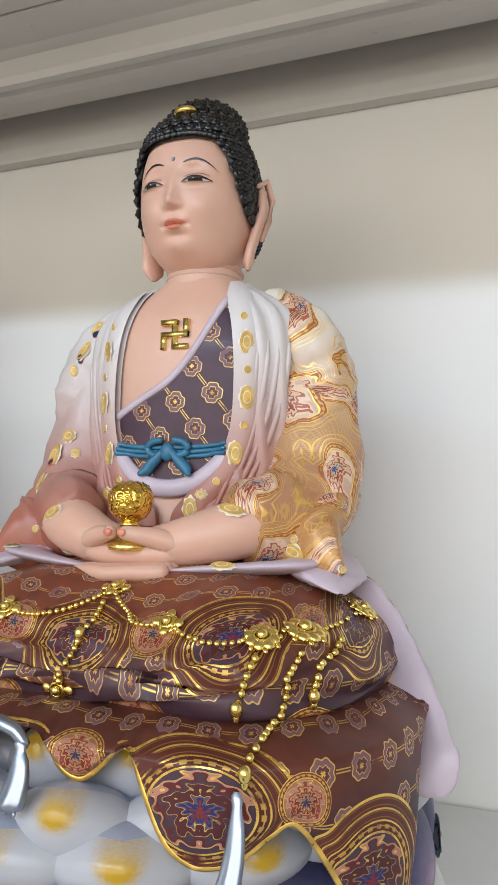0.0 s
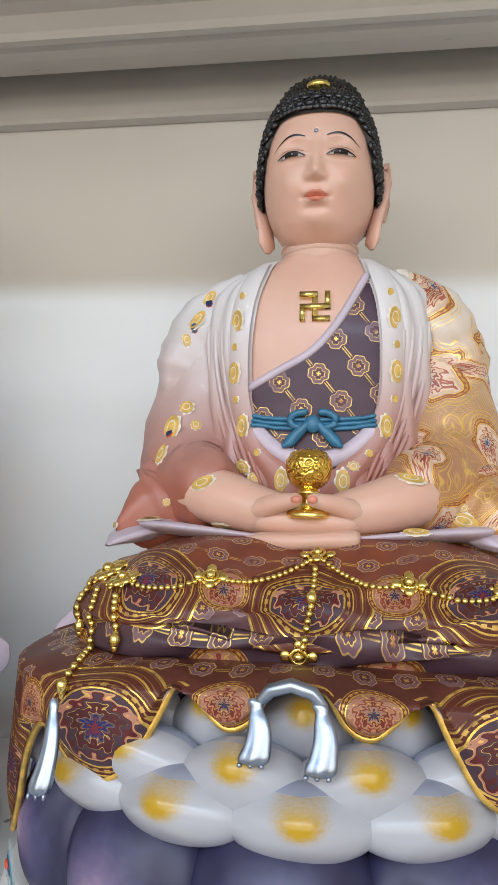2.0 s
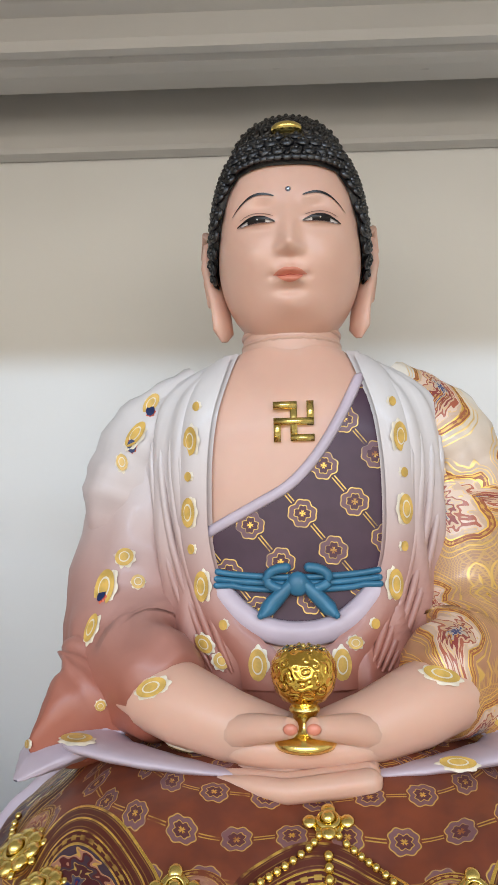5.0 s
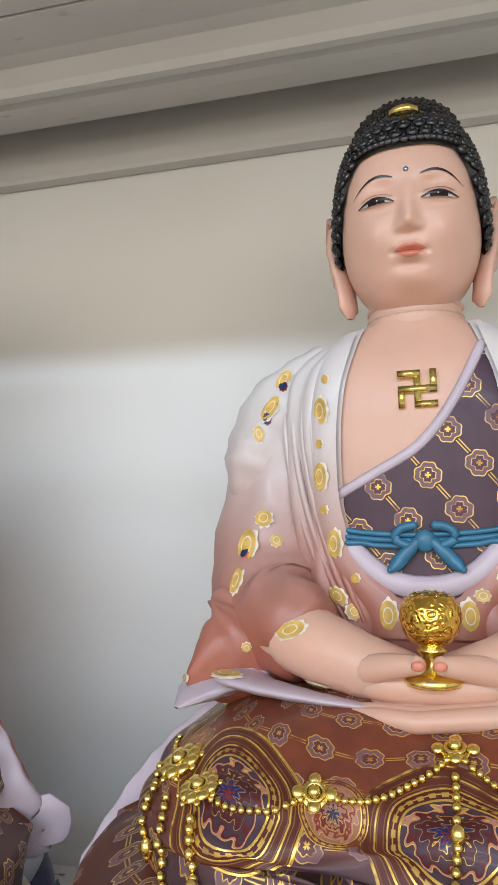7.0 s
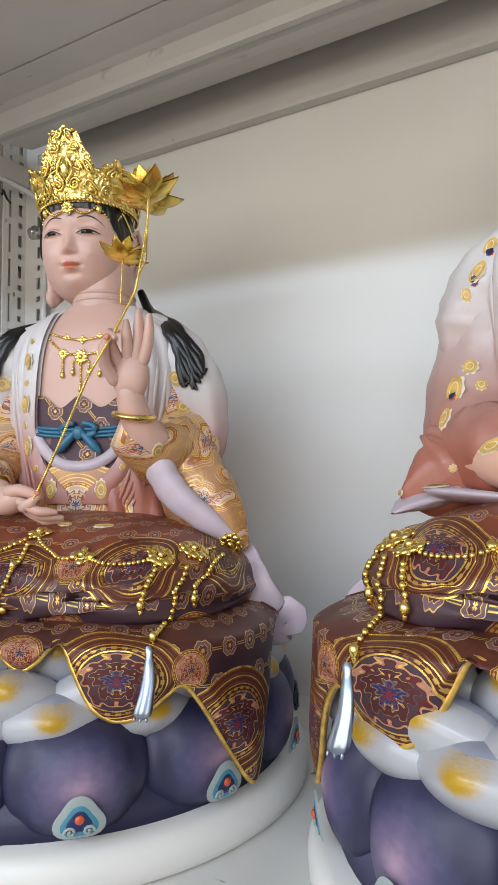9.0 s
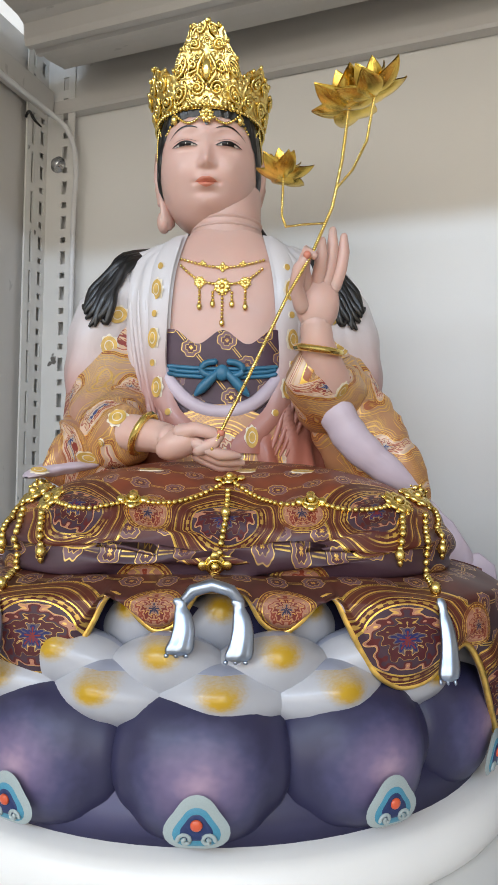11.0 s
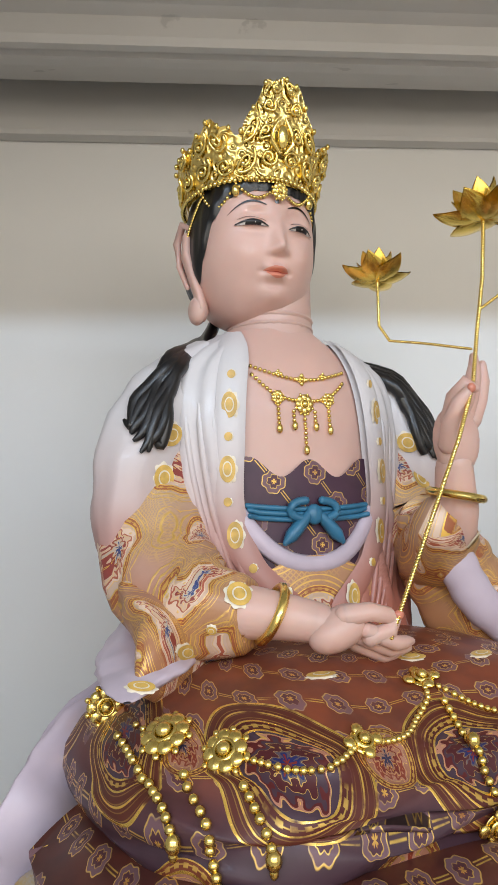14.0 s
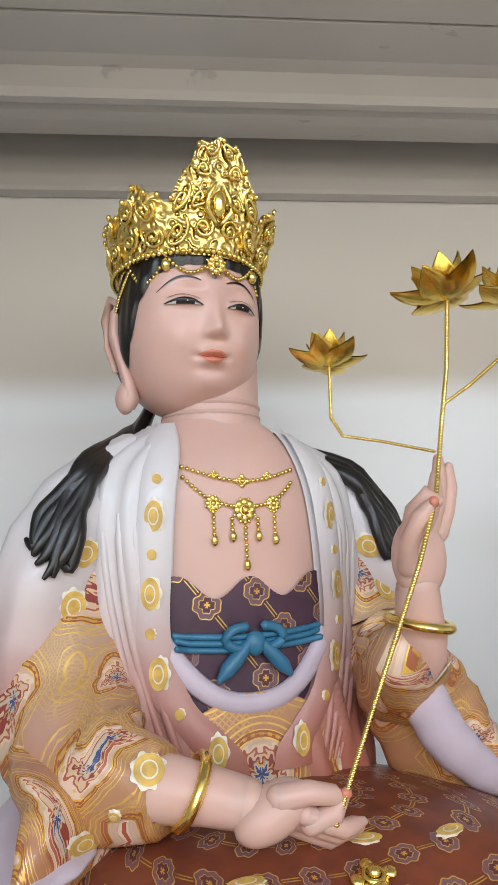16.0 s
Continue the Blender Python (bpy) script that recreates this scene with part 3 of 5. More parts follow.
HEM = [(0, 0.168), (0.014, 0.166), (0.024, 0.151), (0.036, 0.1455), (0.046, 0.151), (0.058, 0.163), (0.066, 0.164), (0.073, 0.149), (0.085, 0.127), (0.098, 0.1175), (0.110, 0.1165), (0.122, 0.120), (0.136, 0.131),
       (0.146, 0.137), (0.155, 0.130), (0.18, 0.094), (0.204, 0.062), (0.212, 0.060), (0.225, 0.086), (0.245, 0.13), (0.275, 0.165)]


def outline(a, front, back, p, dent):
    """A closed plan curve with its arc length: returns point(g), run(g) and turn(u), g 0 at the front."""
    def point(g):
        x, c = super_ring(a, g, p)
        return x, -c * (front if c > 0 else back) + dent * gauss(g, 0, 0.35) + 0.006
    arc, last = [0.0], Vector(point(0))
    for i in range(1, 401):
        q = Vector(point(math.pi * i / 400))
        arc.append(arc[-1] + (q - last).length)
        last = q

    def run(g):
        q = abs(g) / math.pi * 400
        i = min(int(q), 399)
        return math.copysign(arc[i] + (arc[i + 1] - arc[i]) * (q - i), g)

    def turn(u):
        lo, hi = 0.0, math.pi
        for _ in range(24):
            m = (lo + hi) / 2
            if run(m) < abs(u):
                lo = m
            else:
                hi = m
        return math.copysign(lo, u)
    return point, run, turn, arc[-1]


def lower_body(s, dz, lapkey, yo=0.0, xo=0.006):
    """Crossed legs under brocade, a ledge of cloth and the scalloped hanging hem. dz lifts it over the lotus."""
    plan, run, turn_at, end = outline(0.165, 0.152, 0.085, 0.72, 0.016)
    skirt, srun, sturn, send = outline(0.188, 0.178, 0.10, 0.60, 0.006)
    prof = [(0.0, 0.244), (0.36, 0.240), (0.55, 0.2345), (0.7, 0.2270), (0.84, 0.2165), (0.94, 0.204), (0.99, 0.192), (1.0, 0.182), (0.985, 0.173), (0.95, 0.167)]
    vs = [0.0]
    for (a, b), (c, d) in zip(prof, prof[1:]):
        vs.append(vs[-1] + math.hypot(0.150 * (c - a), d - b))

    def fn(a, b):
        g = turn_at((a - 0.5) * 2 * end * 0.9999)
        q = b * (len(prof) - 1)
        i = min(int(q), len(prof) - 2)
        w = q - i
        k = prof[i][0] * (1 - w) + prof[i + 1][0] * w
        z = prof[i][1] * (1 - w) + prof[i + 1][1] * w
        v = vs[i] * (1 - w) + vs[i + 1] * w
        x, y = plan(g)
        u = run(g)
        full = k * k * max(0.0, math.cos(g)) ** 0.3 if math.cos(g) > 0 else 0.0
        fold = 0.0022 * math.sin(u * 52 + 26 * b) * full + 0.0016 * math.sin(abs(u) * 70 - 420 * (z - 0.2)) * full
        z -= 0.010 * gauss(g, 0, 0.4) * k * (z > 0.19)
        e = 1 + 0.016 * math.sin(abs(u) * 30 + 320 * (z - 0.2)) * (b > 0.5) * full
        e += 0.030 * gauss(u, 0.045 + (z - 0.19) * 1.6, 0.010) * (b > 0.45) * (z < 0.214)
        return (x * k * e + xo, y * k * e + yo, z + dz + fold, u * max(k, 0.5), v)
    s.grid(fn, 200, 64, lapkey, True)

    def cloth(a, b, off=0.0):
        u = (a - 0.5) * 2 * 0.275
        g = sturn(u)
        x1, y1 = skirt(g)
        x0, y0 = plan(turn_at(u * 0.93))
        h = smooth_at(HEM, abs(u))
        lip = max(0.162, h - 0.0005)
        wave = 0.0025 * math.sin(abs(u) * 88 + 0.6)
        if b < 0.3:
            q = b / 0.3
            x, y = x0 * 0.95 + (x1 - x0 * 0.95) * q, y0 * 0.95 + (y1 - y0 * 0.95) * q
            z = 0.171 + (lip - 0.171) * q ** 2.2 + wave * 0.6 * math.sin(math.pi * q)
            d = 0.030 * q
        else:
            q = (b - 0.3) / 0.7
            z = lip + (h - lip) * q
            f = 1 + 0.35 * (lip - z) + wave * 4 * q - 0.03 * gauss(q, 1, 0.2)
            x, y = x1 * f, y1 * f
            d = 0.030 + lip - z
        return (x * (1 - off) + xo, y * (1 - off) + yo, z + dz - off * 0.06, u, d)
    s.grid(cloth, 260, 30, "hem")
    s.grid(lambda a, b: cloth(a, b, 0.022), 200, 20, "lilac")
    rim = [Vector(cloth(i / 260, 1.0, 0.010)[:3]) for i in range(261)]
    s.tube(rim, [0.0021] * len(rim), "edge_gold", 6, 1.0, None, False)


def drapes(s, dz, end):
    """Pale sleeve ends trailing past both knees, with a rosy outer face and a soft round end."""
    ex, ey, ez = end
    for sx in (-1, 1):
        low = 0.022 if sx < 0 else 0.0
        pts = [(sx * 0.118, 0.03, 0.230 + dz), (sx * 0.140, 0.020, 0.212 + dz), (sx * 0.157, 0.008, 0.190 + dz), (sx * 0.170, -0.006, 0.172 + dz), (sx * 0.184, ey * 0.6, 0.150 + dz), (sx * (ex - 0.008), ey, ez + 0.020), (sx * (ex - 0.004), ey - 0.004, ez + 0.008)]
        pts = [(x, y + low, z - low * (1 - 0.6 * i / 6)) for i, (x, y, z) in enumerate(pts)]
        sleeve(s, pts, [0.008, 0.020, 0.023, 0.023, 0.022, 0.019, 0.006], "lilac", 0.27, (0, 1, 0.2))
        back = [(x + sx * 0.003, y + 0.014, z + 0.004) for x, y, z in pts[:-1]]
        sleeve(s, back, [0.006, 0.012, 0.014, 0.014, 0.011, 0.003], "lilac" if sx < 0 else "robe" if dz == 0 else "robe_g", 0.5, (0, 1, 0.2))


def head(s, c, k, key, hair):
    """Head centred at c; k scales; hair is True for the knobbed cap."""
    cx, cy, cz = c
    nod = Matrix.Rotation(radians(8), 3, "X")

    def surf(az, el):
        """az 0 front, positive to +x; el from -90 to 90 degrees, in radians."""
        ce, se = math.cos(el), math.sin(el)
        rx, ry = 0.0455 * k, 0.049 * k
        rz = (0.069 if se > 0 else 0.0545) * k
        pw = 0.80 if se < 0 else 0.58
        x = rx * math.copysign(abs(math.sin(az)) ** 0.86, math.sin(az)) * ce ** pw
        y = -ry * math.copysign(abs(math.cos(az)) ** 0.80, math.cos(az)) * ce ** pw
        z = rz * se
        if math.cos(az) > 0:
            f = math.cos(az) ** 0.5
            u, v = x / (0.0418 * k), z / (0.0545 * k)
            d = 0.0
            # nose: slim bridge, rounded tip, wings
            down = max(0.0, min(1.0, (0.52 - v) / 0.5))
            foot = 1.0 if v > -0.02 else max(0.0, 1 - ((-0.02 - v) / 0.11) ** 2)
            d += 0.0082 * gauss(u, 0, 0.105 + 0.02 * down) * down ** 1.3 * foot
            d += 0.0018 * gauss(u, 0, 0.11) * gauss(v, 0.0, 0.07)
            d += 0.0024 * (gauss(u, 0.15, 0.065) + gauss(u, -0.15, 0.065)) * gauss(v, -0.06, 0.055)
            # sockets under the brows, full lids, soft cheeks
            d -= 0.0034 * (gauss(u, 0.36, 0.2) + gauss(u, -0.36, 0.2)) * gauss(v, 0.42, 0.09)
            d += 0.0030 * (gauss(u, 0.44, 0.2) + gauss(u, -0.44, 0.2)) * gauss(v, 0.285, 0.07)
            d -= 0.0012 * (gauss(u, 0.44, 0.2) + gauss(u, -0.44, 0.2)) * gauss(v, 0.17, 0.05)
            d += 0.0032 * (gauss(u, 0.52, 0.26) + gauss(u, -0.52, 0.26)) * gauss(v, -0.13, 0.2)
            # muzzle, lips, chin
            d += 0.0030 * gauss(u, 0, 0.26) * gauss(v, -0.30, 0.13)
            d -= 0.0012 * gauss(u, 0, 0.045) * gauss(v, -0.19, 0.05)
            d += 0.0030 * gauss(u, 0, 0.16) * (gauss(v, -0.275, 0.038) + gauss(v, -0.375, 0.042))
            d -= 0.0024 * gauss(u, 0, 0.2) * gauss(v, -0.325, 0.02)
            d -= 0.0016 * (gauss(u, 0.25, 0.06) + gauss(u, -0.25, 0.06)) * gauss(v, -0.32, 0.05)
            d -= 0.0020 * gauss(u, 0, 0.2) * gauss(v, -0.47, 0.05)
            d += 0.0046 * gauss(u, 0, 0.3) * gauss(v, -0.62, 0.14)
            y -= d * k * f
        return Vector((cx, cy, cz)) + nod @ Vector((x, y, z))

    def fn(a, b):
        p = surf(2 * math.pi * (a - 0.5), math.pi * (b - 0.5) * 0.999)
        return (*p, a, b)
    s.grid(fn, 220, 170, key, True)

    def at(u, v, lift=0.0004):
        """Point of the face at width u and height v (both -1 to 1)."""
        z = max(-0.98, min(0.98, v * (0.0545 / 0.069 if v > 0 else 1.0)))
        el = math.asin(z)
        q = max(-1, min(1, u * 0.92 / max(0.05, math.cos(el) ** (0.80 if el < 0 else 0.58))))
        az = math.asin(math.copysign(abs(q) ** (1 / 0.86), q))
        p = surf(az, el)
        return p + Vector((math.sin(az) * 0.4, -1, 0)).normalized() * lift * k

    def stroke(pts, widths, mat, lift=0.0005, n=5):
        """A painted stroke: rows across the line, laid on the face."""
        def g(a, b):
            q = b * (len(pts) - 1)
            i = min(int(q), len(pts) - 2)
            w = q - i
            u = pts[i][0] * (1 - w) + pts[i + 1][0] * w
            v = pts[i][1] * (1 - w) + pts[i + 1][1] * w
            h = widths[i] * (1 - w) + widths[i + 1] * w
            p = at(u, v + (a - 0.5) * h, lift)
            return (*p, a, b)
        s.grid(g, n, (len(pts) - 1) * 2, mat)

    T = [i / 12 for i in range(13)]
    for sx in (-1, 1):
        brow = [(sx * (0.20 + 0.60 * q), 0.520 + 0.075 * math.sin(math.pi * (0.05 + 0.78 * q)) - 0.19 * q ** 2.4) for q in T]
        stroke(brow, [0.005 + 0.023 * math.sin(math.pi * min(1, 0.12 + 0.86 * q)) for q in T], "line")
        eye = [(sx * (0.195 + 0.50 * q), 0.238 + 0.032 * math.sin(math.pi * q) - 0.012 * q) for q in T]
        opened = [0.004 + 0.062 * math.sin(math.pi * q) ** 0.8 for q in T]
        stroke(eye, opened, "eye_white", 0.0006)
        stroke([(u, v + 0.004) for u, v in eye[3:10]], [w * 1.0 for w in opened[3:10]], "line", 0.0011)
        lid = [(u + sx * (0.03 * q - 0.006), v + 0.5 * w - 0.004) for (u, v), w, q in zip(eye, opened, T)]
        stroke(lid, [0.008 + 0.027 * math.sin(math.pi * min(1, 0.08 + 0.86 * q)) for q in T], "line", 0.0013)
        under = [(u, v - 0.5 * w) for (u, v), w in zip(eye, opened)]
        stroke(under, [0.005] * 13, "lash", 0.0012)
        crease = [(sx * (0.22 + 0.46 * q), 0.282 + 0.078 * math.sin(math.pi * (0.10 + 0.78 * q)) - 0.012 * q) for q in T]
        stroke(crease, [0.003] + [0.007] * 11 + [0.003], "lash", 0.0006)
        # white speck stands in for the highlight on the dark iris
        glint = at(sx * 0.43, 0.262, 0.0016)
        s.ball(glint, (0.0005, 0.0004, 0.0005), "eye_white", 6, 4)
    up = [(-0.235 + 0.47 * q, -0.300 + 0.012 * math.sin(math.pi * q) - 0.010 * gauss(q, 0.5, 0.07) - 0.016 * (1 - math.sin(math.pi * q))) for q in T]
    stroke(up, [0.004 + 0.070 * math.sin(math.pi * q) ** 0.8 for q in T], "lip", 0.0005, 7)
    lo = [(-0.18 + 0.36 * q, -0.335 - 0.030 * math.sin(math.pi * q)) for q in T]
    stroke(lo, [0.004 + 0.076 * math.sin(math.pi * q) ** 0.7 for q in T], "lip", 0.0006, 7)
    stroke([(-0.20 + 0.40 * q, -0.327 + 0.006 * math.cos(4 * math.pi * q)) for q in T], [0.003] + [0.008] * 11 + [0.003], "lip_line", 0.0009)
    mark = at(0, 0.60, 0.0)
    s.ball(mark, (0.0017, 0.0012, 0.0017), "silver", 10, 6)
    # long ears
    if not hair:
        for sx in (-1, 1):
            s.ball((cx + sx * 0.0425 * k, cy + 0.001, cz - 0.043 * k), (0.0062, 0.0095, 0.0105), key, 16, 10)
    for sx in (-1, 1):
        ex = cx + sx * (0.0475 if hair else 0.0425) * k
        pts = [(ex, cy + 0.010, cz + 0.020 * k), (ex + sx * 0.003, cy + 0.010, cz + 0.014 * k), (ex + sx * 0.0035, cy + 0.009, cz - 0.002 * k), (ex - sx * 0.0005, cy + 0.005, cz - 0.022 * k), (ex - sx * 0.003, cy + 0.002, cz - 0.034 * k), (ex - sx * 0.004, cy + 0.0, cz - 0.044 * k), (ex - sx * 0.0045, cy + 0.001, cz - 0.0505 * k)]
        rad = [0.004, 0.0105, 0.012, 0.0105, 0.0105, 0.0105, 0.003]
        s.tube(pts, [r * k for r in rad], key, 14, 0.42, (sx, 0.5, 0), False)
        rim = [(ex + sx * 0.004, cy + 0.000, cz + 0.018 * k), (ex + sx * 0.0075, cy + 0.009, cz + 0.025 * k), (ex + sx * 0.0095, cy + 0.017, cz + 0.012 * k), (ex + sx * 0.008, cy + 0.015, cz - 0.006 * k), (ex + sx * 0.005, cy + 0.007, cz - 0.024 * k)]
        s.tube(rim, [0.0022 * k, 0.003 * k, 0.003 * k, 0.0026 * k, 0.002 * k], key, 8)
    return surf, at


def knobs(s, c, k, surf):
    """Cap of small black snail curls with a raised crown; surf is the head's own surface."""
    cx, cy, cz = c
    hub = Vector((cx, cy + 0.004, cz + 0.012))

    def low(az):
        return radians(lerp_list([(-1, -38), (-0.3, -22), (0.05, -14), (0.2, -7), (0.33, 2), (0.46, 17), (0.60, 33), (0.74, 40.5), (1, 43)], math.cos(az)))

    def cap(az, el, grow):
        p = surf(az, el)
        d = p - hub
        return hub + d * grow + Vector((0, 0, 0.0))

    def fn(a, b):
        az = 2 * math.pi * (a - 0.5)
        e0 = low(az) + 0.01
        el = e0 + (math.pi / 2 - 0.002 - e0) * b
        return (*cap(az, el, 1.02 + 0.07 * min(1.0, b * 12)), a, b)
    s.grid(fn, 96, 34, "black", True)

    def curl(p, d, r):
        turn = d.to_track_quat("Z", "Y").to_matrix()
        s.torus(p, r * 0.62, r * 0.42, "black", 10, 6, turn)
        s.ball(p + d * r * 0.30, (r * 0.42,) * 3, "black", 7, 5)
    z = -0.040
    row = 0
    while z < 0.068:
        el = math.asin(max(-1, min(1, z / (0.0545 if z < 0 else 0.069))))
        ce = math.cos(el) ** 0.7
        n = max(4, int(2 * math.pi * 0.053 * ce / 0.0074))
        for i in range(n):
            az = 2 * math.pi * (i + 0.5 * (row % 2)) / n - math.pi
            if el < low(az) + radians(6):
                continue
            p = cap(az, el, 1.10)
            curl(p, (p - hub).normalized(), 0.0042)
        row += 1
        z += 0.0070 * (0.45 + 0.55 * math.cos(el))
    for i in range(64):
        az = 2 * math.pi * i / 64 - math.pi
        p = cap(az, low(az) + radians(3.0), 1.085)
        curl(p, (p - hub).normalized(), 0.0040)
    t = Vector((cx, cy + 0.004, cz + 0.068))
    R = Vector((0.036, 0.033, 0.028))
    s.ball(t, tuple(R * 0.96), "black", 26, 14)
    for j in range(7):
        el = radians(4 + 13.5 * j)
        n = max(3, int(2 * math.pi * 0.031 * math.cos(el) / 0.0072))
        for i in range(n):
            az = 2 * math.pi * (i + 0.5 * (j % 2)) / n
            d = Vector((math.sin(az) * math.cos(el), -math.cos(az) * math.cos(el), math.sin(el)))
            curl(t + Vector((d.x * R.x, d.y * R.y, d.z * R.z)), d, 0.0042)
    s.ball((cx, cy - 0.0315, cz + 0.0735), (0.0098, 0.007, 0.0042), "gold", 18, 10)


def disc(s, p, turn, w, h, keys):
    """A painted scalloped lozenge of nested layers, facing along turn's z."""
    for i, key in enumerate(keys):
        f = (1.0, 0.84, 0.50, 0.40)[i]

        def fn(a, b):
            g = 2 * math.pi * a
            r = f * b * (1 + (0.09 * math.cos(8 * g) if i == 0 else 0.0))
            o = turn @ Vector((w * r * math.cos(g), h * r * math.sin(g), 0.0009 + 0.00025 * i - 0.0012 * b ** 4 * (i == 0)))
            return (p.x + o.x, p.y + o.y, p.z + o.z, a, b)
        s.grid(fn, 40, 3, key, True)


def torso_rings(dz, w):
    """Half width, front depth, back depth and centre by height."""
    return [(0.215, 0.098 * w, 0.062, 0.075), (0.26, 0.094 * w, 0.056, 0.072), (0.31, 0.090 * w, 0.052, 0.068), (0.36, 0.092 * w, 0.052, 0.066), (0.40, 0.092 * w, 0.050, 0.062),
            (0.425, 0.084 * w, 0.046, 0.055), (0.44, 0.066 * w, 0.040, 0.046), (0.45, 0.047 * w, 0.034, 0.038), (0.458, 0.034, 0.030, 0.033)]


def figure_body(s, dz, yo, w, key, skin, open_tab, band_key):
    """Torso in skin, robe over it with an open front, lapel bands. Returns the robe surface."""
    rings = torso_rings(dz, w)

    def ring(z):
        return [smooth_at([(r[0], r[i]) for r in rings], z) for i in (1, 2, 3)]

    def surf(g, z, out=0.0):
        a, f, b = ring(z)
        x, c = math.sin(g), math.cos(g)
        d = f if c > 0 else b
        px = math.copysign(abs(x) ** 0.85, x) * (a + out)
        py = -math.copysign(abs(c) ** 0.9, c) * (d + out) + yo
        return Vector((px, py, z + dz))

    def skinf(a, b):
        z = 0.215 + 0.243 * b
        p = surf(2 * math.pi * (a - 0.5), z)
        return (*p, a, b)
    s.grid(skinf, 72, 40, skin, True)
    # neck
    s.tube([(0, yo + 0.004, 0.44 + dz), (0, yo + 0.002, 0.455 + dz), (0, yo, 0.47 + dz), (0, yo, 0.50 + dz)], [0.042, 0.034, 0.031, 0.031], skin, 28, 1.0, (0, 1, 0), False)
    for z in (0.463, 0.470):
        s.torus((0, yo + 0.001, z + dz), 0.0305, 0.0022, skin, 36, 8)

    def edge(z):
        a = ring(z)[0]
        q = min(0.999, smooth_at(open_tab, z) / a)
        return math.asin(q ** (1 / 0.85))

    def robef(a, b):
        z = 0.215 + 0.241 * b
        e = edge(z)
        g = e + (2 * math.pi - 2 * e) * a
        fold = 0.0026 * math.sin(16 * g + 14 * z * 6) * (1 - b) + 0.0016 * math.sin(27 * g + 20 * z)
        rise = min(1.0, min(a, 1 - a) * 24)
        p = surf(g, z, 0.002 + 0.005 * rise + fold * rise)
        return (*p, a * 0.5, z)
    s.grid(robef, 120, 60, key)
    # lapel bands, proud of the robe
    for sx in (-1, 1):
        def lap(a, b):
            z = 0.262 + 0.190 * b
            e = edge(z)
            wid = 0.021 / ring(z)[0]
            g = sx * (e + wid * a)
            p = surf(g, z, 0.0045 + 0.0045 * math.sin(math.pi * (0.08 + 0.84 * a)) ** 0.5)
            return (*p, a, b)
        s.grid(lap, 8, 44, band_key)
        for i in range(8):
            z = 0.275 + 0.0205 * i
            big = i % 2 == 0
            g = sx * (edge(z) + 0.0105 / ring(z)[0])
            p = surf(g, z, 0.0098)
            q = surf(g, z, 0.03)
            d = (q - p).normalized()
            turn = d.to_track_quat("Z", "Y").to_matrix()
            hh = 0.0095 if big else 0.0032
            ww = 0.0058 if big else 0.0030
            disc(s, p - d * 0.0012, turn, ww * 1.05, hh * 1.05, ("cream_paint", "ochre", "cream_paint", "ochre") if big else ("cream_paint", "ochre"))
    return surf, ring, edge


def sleeve(s, pts, rad, key, flat=0.8, side=(0, 1, 0.2)):
    """A draped sleeve with shallow folds: a tube resampled along its path."""
    P, R = [], []
    n = 28
    for i in range(n + 1):
        q = i / n * (len(pts) - 1)
        j = min(int(q), len(pts) - 2)
        w = q - j
        p0, p1, p2, p3 = (Vector(pts[max(0, min(len(pts) - 1, j + d))]) for d in (-1, 0, 1, 2))
        P.append(0.5 * ((2 * p1) + (p2 - p0) * w + (2 * p0 - 5 * p1 + 4 * p2 - p3) * w * w + (3 * p1 - p0 - 3 * p2 + p3) * w ** 3))
        R.append((rad[j] * (1 - w) + rad[j + 1] * w) * (1 + 0.03 * math.sin(i * 1.7)))
    s.ripple = 0.035 if max(R) > 0.02 else 0.0
    s.tube(P, R, key, 32, flat, side, False)
    s.ripple = 0.0


from mathutils.bvhtree import BVHTree


class Skin:
    """Rays onto a finished shape, to lay ornaments on it."""
    def __init__(self, s):
        self.t = BVHTree.FromPolygons([Vector(v) for v in s.v], s.f)

    def front(self, x, z, lift=0.0):
        p, n, _, _ = self.t.ray_cast(Vector((x, -0.6, z)), Vector((0, 1, 0)))
        if p is None:
            p, n = Vector((x, 0.0, z)), Vector((0, -1, 0))
        if n.y > 0:
            n = -n
        return p + n * lift, n


class Beside:
    """The same rays, moved sideways."""
    def __init__(self, k, dx):
        self.k, self.dx = k, dx

    def front(self, x, z, lift=0.0):
        return self.k.front(x + self.dx, z, lift)


def badge(s, k, x, z, w, h, tilt=0.0, keys=("cream_paint", "ochre", "cream_paint", "ochre")):
    """A painted scalloped lozenge lying on the cloth."""
    p, n = k.front(x, z)
    turn = (n.to_track_quat("Z", "Y").to_matrix()) @ Matrix.Rotation(radians(tilt), 3, "Z")
    disc(s, p, turn, w * 0.8, h * 0.8, keys)


def fingers(s, key, base, tip, n, gap, r, bend=(0, 0, 0)):
    """n slender fingers side by side."""
    for i in range(n):
        o = Vector(gap) * (i - (n - 1) / 2)
        a, b = Vector(base) + o, Vector(tip) + o
        c = (a + b) / 2 + Vector(bend)
        f = 1 - 0.08 * abs(i - 1)
        e = a + (b - a) * f
        s.tube([a, a.lerp(c, 0.55), c, c.lerp(e, 0.55), e], [r * 1.05, r, r * 0.95, r * 0.85, r * 0.5], key, 10)


